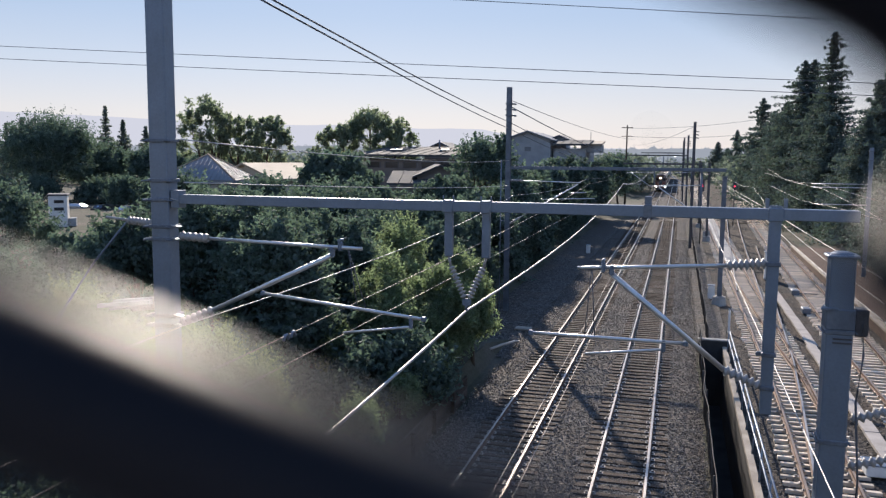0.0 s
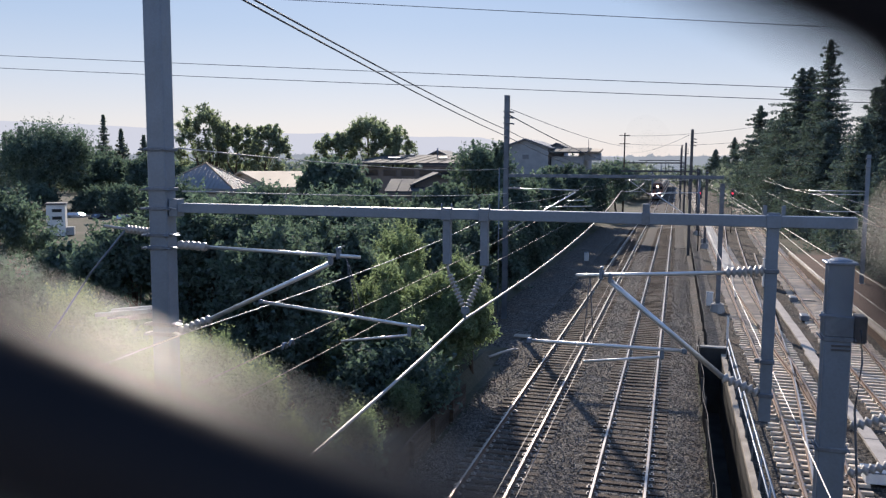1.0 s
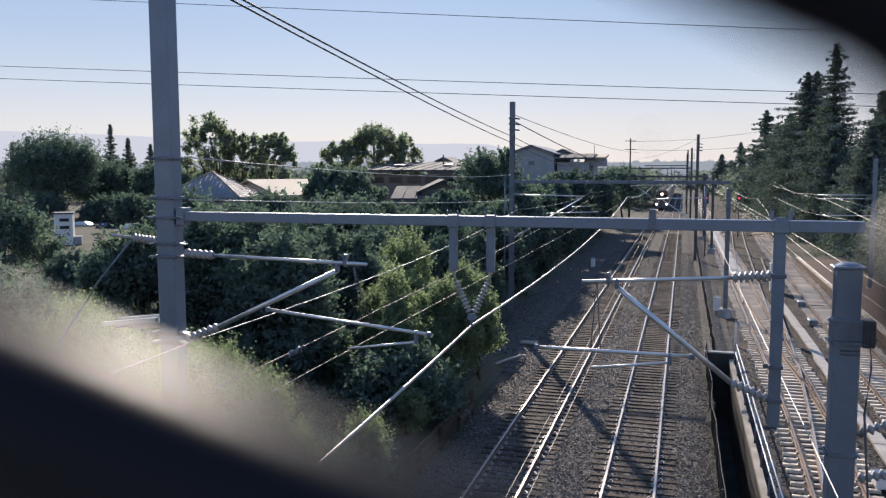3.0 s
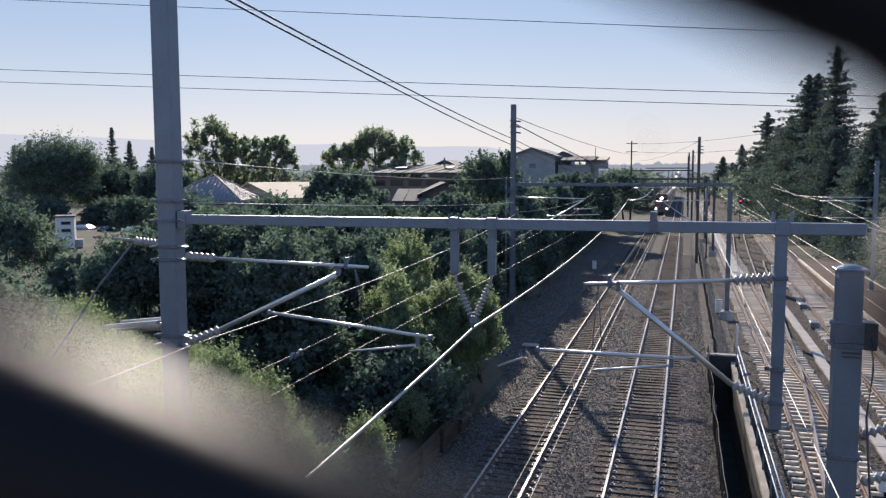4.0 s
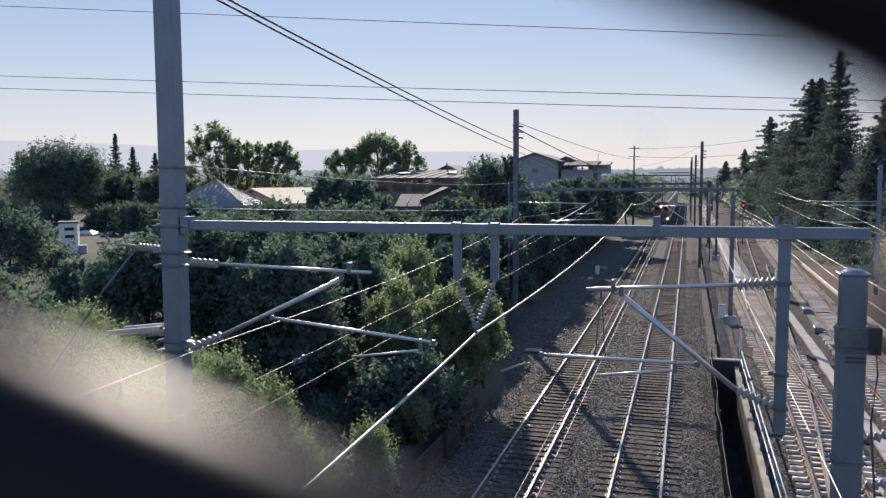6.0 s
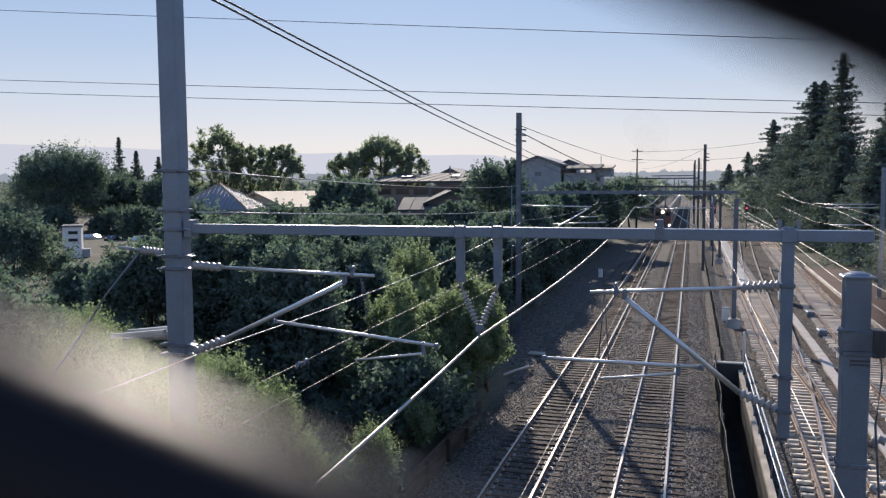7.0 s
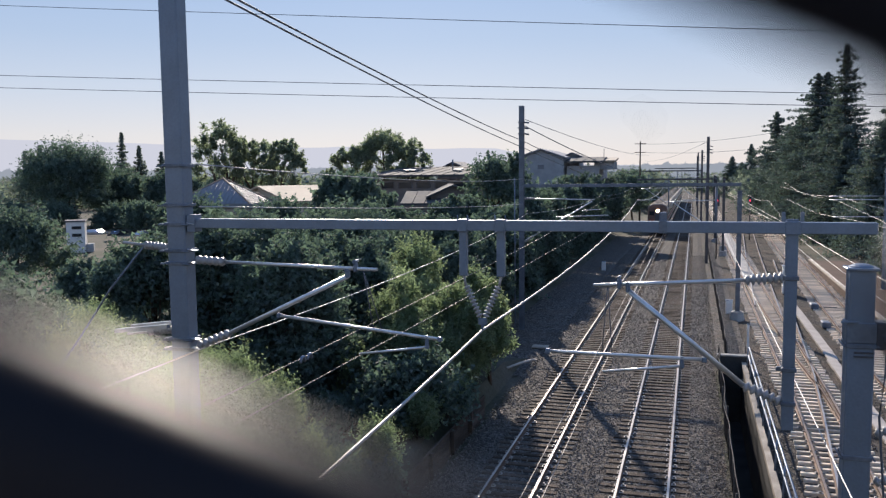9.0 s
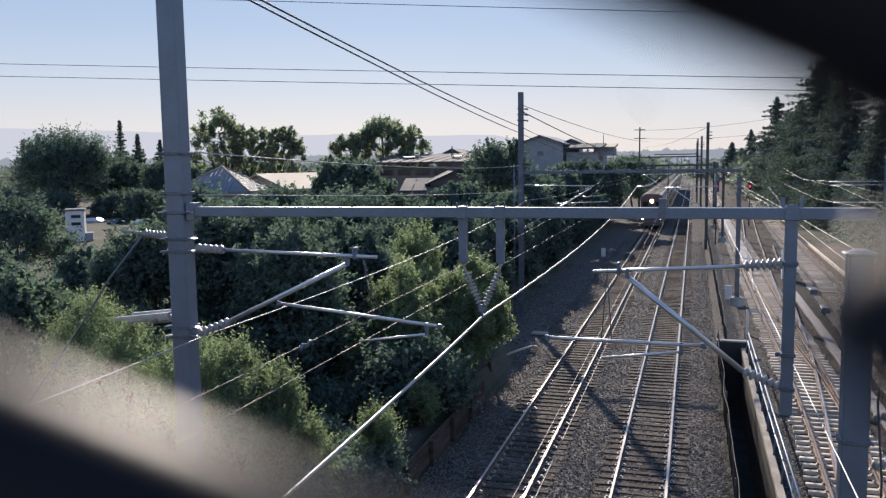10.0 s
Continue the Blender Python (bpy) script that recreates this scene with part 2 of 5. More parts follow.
def mesh_part(name, me, mat, parent=None, label="", smooth=False):
    for m in (mat if isinstance(mat, (list, tuple)) else [mat]):
        me.materials.append(m)
    if smooth:
        me.shade_smooth()
    if parent is not None:  # built in the world, kept in its thing's space
        root = parent
        while root.parent:
            root = root.parent
        me.transform(root.matrix_basis.inverted())
    ob = new(name, me)
    if parent is not None:
        ob.parent = parent
    if label:
        tagged(ob, label)
    return ob


def thing(name, label, category, group="", kind="", at=(0, 0, 0), rz=0):
    ob = new(name)
    ob.empty_display_size = 0.2
    ob.matrix_basis = pose(*at, 0, 0, rz)
    return tagged(ob, label, category, group, kind)


def box(bm, c, s, bevel=0.0, m=None, mat=0):
    """A box at centre c of size s, with bevelled edges."""
    before = set(bm.faces)
    vs = bmesh.ops.create_cube(bm, size=1)["verts"]
    bmesh.ops.scale(bm, vec=s, verts=vs)
    if bevel:
        es = list({e for v in vs for e in v.link_edges})
        bmesh.ops.bevel(bm, geom=es, offset=bevel, segments=1, affect="EDGES")
    vs = list({v for f in bm.faces if f not in before for v in f.verts})
    if m is not None:
        bmesh.ops.transform(bm, matrix=m, verts=vs)
    bmesh.ops.translate(bm, vec=c, verts=vs)
    for f in bm.faces:
        if f not in before:
            f.material_index = mat
    return vs


def ring_tube(bm, pts, radii, seg=8, mat=0, caps=True):
    """A tube through points with a radius at each."""
    pts = [Vector(p) for p in pts]
    rings = []
    for i, p in enumerate(pts):
        d = (pts[min(i + 1, len(pts) - 1)] - pts[max(i - 1, 0)]).normalized()
        side = d.cross(Vector((0, 0, 1)))
        if side.length < 1e-3:
            side = d.cross(Vector((0, 1, 0)))
        side.normalize()
        up = side.cross(d)
        r = radii[i] if isinstance(radii, (list, tuple)) else radii
        rings.append([bm.verts.new(p + side * (r * math.cos(a)) + up * (r * math.sin(a)))
                      for a in (2 * math.pi * k / seg for k in range(seg))])
    for a, b in zip(rings, rings[1:]):
        for k in range(seg):
            f = bm.faces.new((a[k], a[(k + 1) % seg], b[(k + 1) % seg], b[k]))
            f.smooth, f.material_index = True, mat
    if caps:
        bm.faces.new(rings[0][::-1]).material_index = mat
        bm.faces.new(rings[-1]).material_index = mat


def tube(p0, p1, r, seg=10, name="tube", mat=None, parent=None, label=""):
    bm = bmesh.new()
    ring_tube(bm, [p0, p1], r, seg)
    return part(name, bm, mat, parent, label)


def h_section(bm, p, height, depth, width, web=0.02, flange=0.025):
    """A steel H column standing at p, flanges facing along y."""
    x, y, z = p
    for s in (-1, 1):
        box(bm, (x, y + s * (depth / 2 - flange / 2), z + height / 2), (width, flange, height), 0.004)
    box(bm, (x, y, z + height / 2), (web, depth - 2 * flange, height))


def insulator(bm, p0, p1, r_core, r_shed, sheds, mat=0):
    """A ribbed insulator between two points."""
    p0, p1 = Vector(p0), Vector(p1)
    pts, rad = [p0], [r_core]
    for i in range(sheds):
        for f, r in ((0.1, r_core), (0.4, r_shed), (0.6, r_shed), (0.9, r_core)):
            pts.append(p0.lerp(p1, (i + f) / sheds))
            rad.append(r)
    pts.append(p1)
    rad.append(r_core)
    ring_tube(bm, pts, rad, 12, mat)


def sagged(p0, p1, sag, n=16):
    p0, p1 = Vector(p0), Vector(p1)
    return [p0.lerp(p1, i / n) - Vector((0, 0, sag * 4 * (i / n) * (1 - i / n))) for i in range(n + 1)]


def wire(name, pts, r, mat, label, group="overhead wires"):
    bm = bmesh.new()
    ring_tube(bm, pts, r, 6)
    return tagged(part(name, bm, mat), label, "wire", group)


# ---------------------------------------------------------------- ground
TRENCH = (1.42, 2.42, 14.0, 42.5)  # x0, x1, y0, y1 of the sunken stairway between the tracks


def ground_height(x, y):
    if x > -8.3 or (y > 38 and x > -12):
        return -0.32
    return -0.3 + 0.75 * min(1, (-8.3 - x) / 0.4) - 0.9 * min(1, max(0, (-14 - x) / 14))


def make_ground():
    bm = bmesh.new()
    xs = sorted({-3000, -900, -400, -200, -120, -80, -60, -45, -34, -28, -24, -20, -17, -14, -11, -9.5, -8.7, -8.3, -7, -4, -1, 0.5,
                 TRENCH[0], TRENCH[1], 3.2, 7, 11, 14, 20, 40, 80, 200, 600, 3000})
    ys = sorted({-600, -100, -20, 0, TRENCH[2], 18, 22, 26, 30, 34, 38, TRENCH[3], 48, 56, 66, 80, 100, 130, 170, 230, 320, 500, 900, 1800, 4500})
    v = {(x, y): bm.verts.new((x, y, ground_height(x, y))) for x in xs for y in ys}
    for x0, x1 in zip(xs, xs[1:]):
        for y0, y1 in zip(ys, ys[1:]):
            if x0 == TRENCH[0] and TRENCH[2] <= y0 < TRENCH[3]:
                continue
            bm.faces.new((v[x0, y0], v[x1, y0], v[x1, y1], v[x0, y1]))
    tagged(part("ground", bm, SOIL), "dry soil with patches of weeds under the trees", "ground", kind="structure")


def lumpy_strip(name, x0, x1, y0, y1, z, mat, label, step=0.5, edge=0.12, hole=None):
    """A bed of stone with sloped shoulders and an uneven top."""
    bm = bmesh.new()
    nx, ny = max(3, round((x1 - x0) / step)), max(3, round((y1 - y0) / (step * 2)))
    g = {}
    for i in range(nx + 1):
        for j in range(ny + 1):
            x, y = x0 + (x1 - x0) * i / nx, y0 + (y1 - y0) * j / ny
            h = z + 0.035 * noise.noise(Vector((x * 0.9, y * 0.5, 3)))
            if i in (0, nx):
                h = z - edge
                x += 0.15 * noise.noise(Vector((x, y * 0.4, 9)))
            g[i, j] = bm.verts.new((x, y, h))
    for i in range(nx):
        for j in range(ny):
            bm.faces.new((g[i, j], g[i + 1, j], g[i + 1, j + 1], g[i, j + 1]))
    return tagged(part(name, bm, mat, smooth=True), label, "ballast", kind="structure")


make_ground()
lumpy_strip("ballast_bed", -8.0, 1.36, 8, 130, -0.2, BALLAST, "grey crushed-stone ballast under the two main tracks", edge=0.2)
lumpy_strip("ballast_bed", -8.0, 2.3, 130, 420, -0.17, BALLAST, "grey crushed-stone ballast running into the distance", step=1.5, edge=0.2)
lumpy_strip("ballast_bed", 2.72, 13.2, 8, 130, -0.265, BALLAST_BROWN, "brownish crushed-stone ballast under the side tracks", edge=0.05)
lumpy_strip("ballast_bed", 2.72, 15.0, 130, 420, -0.17, BALLAST_BROWN, "brownish ballast running into the distance", step=1.5, edge=0.05)


lumpy_strip("ballast_bed", -11.9, -7.7, 38.2, 130, -0.23, BALLAST, "grey gravel beside the ballast under the trees", edge=0.1)
lumpy_strip("ballast_bed", 1.2, 2.85, 43.2, 130, -0.21, BALLAST, "grey crushed-stone ballast beside the low fence", edge=0.02)


def scatter_stones(label, x0, x1, y0, y1, z, count, seed, gaps):
    """Loose crushed stone: small uneven octahedra, thicker toward the near end."""
    rng = np.random.default_rng(seed)
    x = rng.uniform(x0, x1, count)
    y = y0 + (y1 - y0) * rng.uniform(0, 1, count) ** 1.9
    keep = np.ones(count, bool)
    for c, y_tie in gaps:  # leave the timber itself mostly bare
        keep &= (np.abs(x - c) > 1.25) | (rng.uniform(0, 1, count) < 0.22)
    x, y = x[keep], y[keep]
    n = len(x)
    d = np.array([(1, 0, 0), (0, 1, 0), (-1, 0, 0), (0, -1, 0), (0, 0, 1), (0, 0, -1)], float)
    v = d[None] * rng.uniform(0.014, 0.04, (n, 6, 1)) + rng.normal(size=(n, 6, 3)) * 0.008
    a = rng.uniform(0, 6.28, n)
    ca, sa = np.cos(a)[:, None], np.sin(a)[:, None]
    vx, vy = v[..., 0] * ca - v[..., 1] * sa, v[..., 0] * sa + v[..., 1] * ca
    v = np.stack([vx + x[:, None], vy + y[:, None], v[..., 2] + z + rng.uniform(0, 0.03, n)[:, None]], -1).reshape(-1, 3)
    tri = np.array([(0, 1, 4), (1, 2, 4), (2, 3, 4), (3, 0, 4), (1, 0, 5), (2, 1, 5), (3, 2, 5), (0, 3, 5)])
    f = (tri[None] + 6 * np.arange(n)[:, None, None]).reshape(-1, 3)
    me = bpy.data.meshes.new("ballast_stones")
    me.vertices.add(len(v)), me.loops.add(3 * len(f)), me.polygons.add(len(f))
    me.vertices.foreach_set("co", v.ravel().astype(np.float32))
    me.loops.foreach_set("vertex_index", f.ravel().astype(np.int32))
    me.polygons.foreach_set("loop_start", np.arange(0, 3 * len(f), 3, dtype=np.int32))
    me.update(calc_edges=True)
    tagged(mesh_part("ballast_stones", me, STONE), label, "ballast stones", kind="stuff")


scatter_stones("loose grey crushed stone around the main tracks", -7.9, 1.3, 20, 100, -0.19, 50000, 11, [(-5.22, 0), (-1.348, 0)])
scatter_stones("loose brownish crushed stone around the side tracks", 2.8, 12.0, 22, 100, -0.255, 10000, 12, [(4.95, 0), (9.1, 0)])


def make_trench():
    x0, x1, y0, y1 = TRENCH
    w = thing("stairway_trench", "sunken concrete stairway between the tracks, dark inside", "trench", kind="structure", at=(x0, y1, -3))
    # inner walls and floor take the concrete with painted-in shade
    for name, c, s, m in (("side_wall", (x0 - 0.06, (y0 + y1) / 2, -1.45), (0.12, y1 - y0, 2.96), SHADE_CONCRETE),
                          ("side_wall", (x1 + 0.1, (y0 + y1) / 2, -1.62), (0.2, y1 - y0, 3.0), SHADE_CONCRETE),
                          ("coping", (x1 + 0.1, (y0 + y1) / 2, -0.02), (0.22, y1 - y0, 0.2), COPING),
                          ("end_wall", ((x0 + x1) / 2 + 0.1, y1 + 0.15, -1.35), (x1 - x0 + 0.5, 0.3, 3.36), SHADE_CONCRETE),
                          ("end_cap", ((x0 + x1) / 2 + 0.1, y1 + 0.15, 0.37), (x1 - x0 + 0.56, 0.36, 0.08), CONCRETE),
                          ("floor_slab", ((x0 + x1) / 2, (y0 + y1) / 2, -3.05), (x1 - x0, y1 - y0, 0.1), SHADE_CONCRETE)):
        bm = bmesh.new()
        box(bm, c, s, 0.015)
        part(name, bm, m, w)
    r = thing("handrail", "bare metal handrail along the stairway wall", "railing", at=(x1 + 0.22, y0, 0.08))
    for k in range(12):
        y = y0 + 1 + k * 2.4
        tube((x1 + 0.17, y, 0.05), (x1 + 0.22, y, 1.15), 0.03, 8, "post", GALV, r)
    for z in (0.75, 1.15):
        tube((x1 + 0.17 + 0.06 * (z - 0.3) / 0.85, y0, z), (x1 + 0.17 + 0.06 * (z - 0.3) / 0.85, y1 - 1.5, z), 0.035, 8, "rail", GALV, r)


make_trench()


def make_link_fence(x, y0, y1, height, label, sway=0.05):
    f = thing("chain_link_fence", label, "fence", at=(x, y0, -0.2))
    n = round((y1 - y0) / 3)
    for i in range(n + 1):
        y = y0 + (y1 - y0) * i / n
        tube((x, y, -0.2), (x + random.uniform(-sway, sway), y, height), 0.03, 8, "post", FENCE_DARK, f)
    bm = bmesh.new()
    step = 0.12
    m = int((y1 - y0) / step)
    for i in range(m):
        for s in (0, 1):
            ya, yb = y0 + i * step, y0 + i * step + (step * 4 if s else -step * 4)
            if y0 <= yb <= y1:
                o = sway * noise.noise(Vector((x, ya * 0.4, 0)))
                ring_tube(bm, [(x + o, ya, -0.15), (x + o * 1.5, yb, height)], 0.008, 3, caps=False)
    part("wire_mesh", bm, FENCE_DARK, f)
    bm = bmesh.new()
    ring_tube(bm, [(x + sway * 1.5 * noise.noise(Vector((x, (y0 + (y1 - y0) * k / 40) * 0.4, 0))), y0 + (y1 - y0) * k / 40, height) for k in range(41)], 0.014, 6)
    part("top_rail", bm, FENCE_DARK, f)


make_link_fence(1.28, 14, 43, 0.85, "dark sagging chain-link fence beside the stairway", 0.09)
make_link_fence(1.75, 43.5, 128, 0.75, "dark low chain-link fence between the tracks", 0.05)


def make_timber_wall():
    w = thing("retaining_wall", "low dark timber retaining wall along the ballast", "wall", kind="structure", at=(-8.0, 14, -0.3))
    y = 12.0
    while y < 30:
        bm = bmesh.new()
        box(bm, (-7.86, y, 0.25), (0.14, 0.14, 0.86 + random.uniform(-0.04, 0.04)), 0.01)
        part("post", bm, TIMBER_WALL, w)
        for k in range(4):
            bm = bmesh.new()
            box(bm, (-7.98 + random.uniform(-0.015, 0.015), y + 1.2, -0.22 + 0.255 * k), (0.08, 2.38, 0.24), 0.012)
            part("plank", bm, TIMBER_WALL, w)
        y += 2.4


make_timber_wall()


# ---------------------------------------------------------------- tracks
RAIL = [(-0.036, 0), (0.036, 0), (0.036, -0.035), (0.009, -0.05), (0.009, -0.14), (0.07, -0.152), (0.07, -0.17),
        (-0.07, -0.17), (-0.07, -0.152), (-0.009, -0.14), (-0.009, -0.05), (-0.036, -0.035)]
RAIL_MATS = [1, 0, 0, 0, 0, 0, 0, 0, 0, 0, 0, 0]


def rail_mesh(pts):
    """A rail whose head follows points x, y (z = 0)."""
    bm = bmesh.new()
    rings = [[bm.verts.new((x + dx, y, dz)) for dx, dz in RAIL] for x, y in pts]
    for a, b in zip(rings, rings[1:]):
        for i in range(len(RAIL)):
            j = (i + 1) % len(RAIL)
            bm.faces.new((a[i], b[i], b[j], a[j])).material_index = RAIL_MATS[i]
    bm.faces.new(rings[0]), bm.faces.new(rings[-1][::-1])
    bmesh.ops.recalc_face_normals(bm, faces=bm.faces)
    return bm


def tie_mesh(length, width, wood):
    bm = bmesh.new()
    box(bm, (0, 0, -0.25), (length, width, 0.17), 0.012)
    for s in (-1, 1):
        box(bm, (s * 0.7525, 0, -0.164), (0.34, 0.19, 0.012), 0, mat=1)
        for k in (-1, 1):
            box(bm, (s * 0.7525 + k * 0.105, 0, -0.135), (0.07, 0.09, 0.06), 0.012, mat=1)
    me = bpy.data.meshes.new("tie")
    bm.to_mesh(me)
    bm.free()
    me.materials.append(wood), me.materials.append(CLIP)
    return me


CLIP = material("rail_clip_steel", (0.40, 0.36, 0.32), 0.4, 0.6, 0.3, 8, 60, 0.1)


def make_track(name_label, centre, y0, y1, near, far, pitch, length, centre_line=None, head=None, tie_width=0.23):
    """Rails and ties. centre_line(y) gives the track's x."""
    line = centre_line or (lambda y: centre)
    t = thing("railway_track", name_label, "railway track", "parallel railway tracks", "structure", at=(centre, y0, 0))
    ys = [y0 + (y1 - y0) * (k / 40) ** 1.6 for k in range(41)]
    for s in (-0.7525, 0.7525):
        part("rail", rail_mesh([(line(y) + s, y) for y in ys]), [RAIL_SIDE, head or RAIL_TOP], t)
    meshes = [tie_mesh(length + d, tie_width + w, near) for d, w in ((0, 0), (0.06, 0.01), (-0.05, -0.01), (0.1, 0.0))]
    y, n = y0, 0
    while n < 190:
        ob = new("tie", random.choice(meshes))
        ob.parent = t
        ob.matrix_basis = pose(line(y) - centre + random.uniform(-0.06, 0.06), y - y0, random.uniform(-0.008, 0.008), 0, 0, random.uniform(-1.2, 1.2))
        y += pitch * random.uniform(0.96, 1.04)
        n += 1
    verts, faces = [], []
    while y < min(y1, 330):
        x, k = line(y), len(verts)
        for dx in (-length / 2, length / 2):
            for dy in (-tie_width / 2, tie_width / 2):
                for z in (-0.3, -0.165):
                    verts.append((x + dx, y + dy, z))
        faces += [(k + a, k + b, k + c, k + d) for a, b, c, d in ((1, 5, 7, 3), (0, 1, 3, 2), (4, 6, 7, 5), (0, 4, 5, 1), (2, 3, 7, 6))]
        y += pitch
    me = bpy.data.meshes.new("far_ties")
    me.from_pydata(verts, [], faces)
    tagged(mesh_part("far_ties", me, far, t), kind="stuff")
    return t


C1, C2 = -5.22, -1.348
make_track("straight main track on old dark timber ties", C1, 16, 420, TIE_WOOD, TIE_FAR, 0.53, 2.6)
make_track("straight main track on old dark timber ties", C2, 16, 420, TIE_WOOD, TIE_FAR, 0.53, 2.6)
make_track("side track on sun-bleached ties with rusty rails", 4.92, 16, 300, TIE_PALE, TIE_FAR_PALE, 0.56, 2.6, lambda y: 4.95 - 0.35 * max(0, (38 - y) / 15) ** 1.5 * (y < 38), RAIL_TOP_RUST, 0.155)
make_track("side track on sun-bleached ties with rusty rails", 9.25, 16, 300, TIE_PALE, TIE_FAR_PALE, 0.56, 2.6, lambda y: 9.0 + 0.028 * max(0, y - 42), RAIL_TOP_RUST, 0.155)


def loose_rail(label, pts, mat=None):
    tagged(part("spare_rail", rail_mesh(pts), mat or [RAIL_SIDE, RAIL_TOP]), label, "rail", "extra rails in the track", "structure")


loose_rail("curved rusty turnout rail between the side tracks", [(5.55, 33), (5.5, 38), (5.2, 44), (4.9, 54), (4.6, 66), (4.35, 80)], [RAIL_SIDE, RAIL_SIDE])
loose_rail("rusty turnout rail crossing toward the outer side track", [(4.3, 26), (5.0, 34), (5.55, 41), (6.3, 55), (7.4, 75), (8.4, 95)], [RAIL_SIDE, RAIL_TOP])

loose_rail("bright turnout rail between the side tracks", [(5.75, 58), (6.6, 80), (7.6, 105), (9.2, 140), (10.4, 165)])
loose_rail("bright turnout rail between the side tracks", [(4.35, 62), (5.2, 84), (6.3, 110), (7.9, 145), (9.0, 168)])
loose_rail("bright running rail leading to the far side tracks", [(4.4, 75), (5.2, 134), (6.4, 190)])
trough = thing("cable_trough", "pale concrete cable-trough lids between the side tracks", "cable trough", kind="structure", at=(6.9, 20, -0.2))
for k in range(22):
    y = 20 + k * 2.0
    bm = bmesh.new()
    box(bm, (6.9 + 0.1 * (y > 45) + random.uniform(-0.012, 0.012), y, -0.14 + random.uniform(-0.008, 0.008)), (0.5, 1.98, 0.12), 0.012, pose(0, 0, 0, 0, 0, random.uniform(-0.4, 0.4)))
    part("lid", bm, PALE_CONCRETE, trough)
bm = bmesh.new()
box(bm, (4.95, 112, -0.12), (1.2, 64, 0.08), 0.01)
tagged(part("walkway", bm, CONCRETE), "concrete strip between the rails", "walkway", kind="structure")
PAVING = material("reddish_paving", (0.13, 0.088, 0.068), 0.9, 0, 0.25, 0.6, 15, 0.2)
bm = bmesh.new()
box(bm, (11.23, 53.3, -0.02), (0.32, 78.6, 0.56), 0.02, pose(0, 0, 0, 0, 0, -0.81))
tagged(part("platform_wall", bm, PAVING), "low reddish-brown wall under the pale kerb", "wall", kind="structure")
bm = bmesh.new()
box(bm, (11.23, 53.3, 0.33), (0.4, 78.6, 0.14), 0.03, pose(0, 0, 0, 0, 0, -0.81))
tagged(part("platform_kerb", bm, COPING), "long pale concrete kerb beside the outer track", "kerb", kind="structure")
bm = bmesh.new()
box(bm, (13.45, 52.3, 0.09), (4.0, 78.6, 0.5), 0.02, pose(0, 0, 0, 0, 0, -0.81))
tagged(part("platform", bm, PAVING), "reddish-brown paved strip behind the kerb", "platform", kind="structure")


# ---------------------------------------------------------------- cantilever structures over the tracks
def band(bm, x, y, z, w, d):
    box(bm, (x, y, z), (w + 0.05, d + 0.05, 0.06), 0.008)


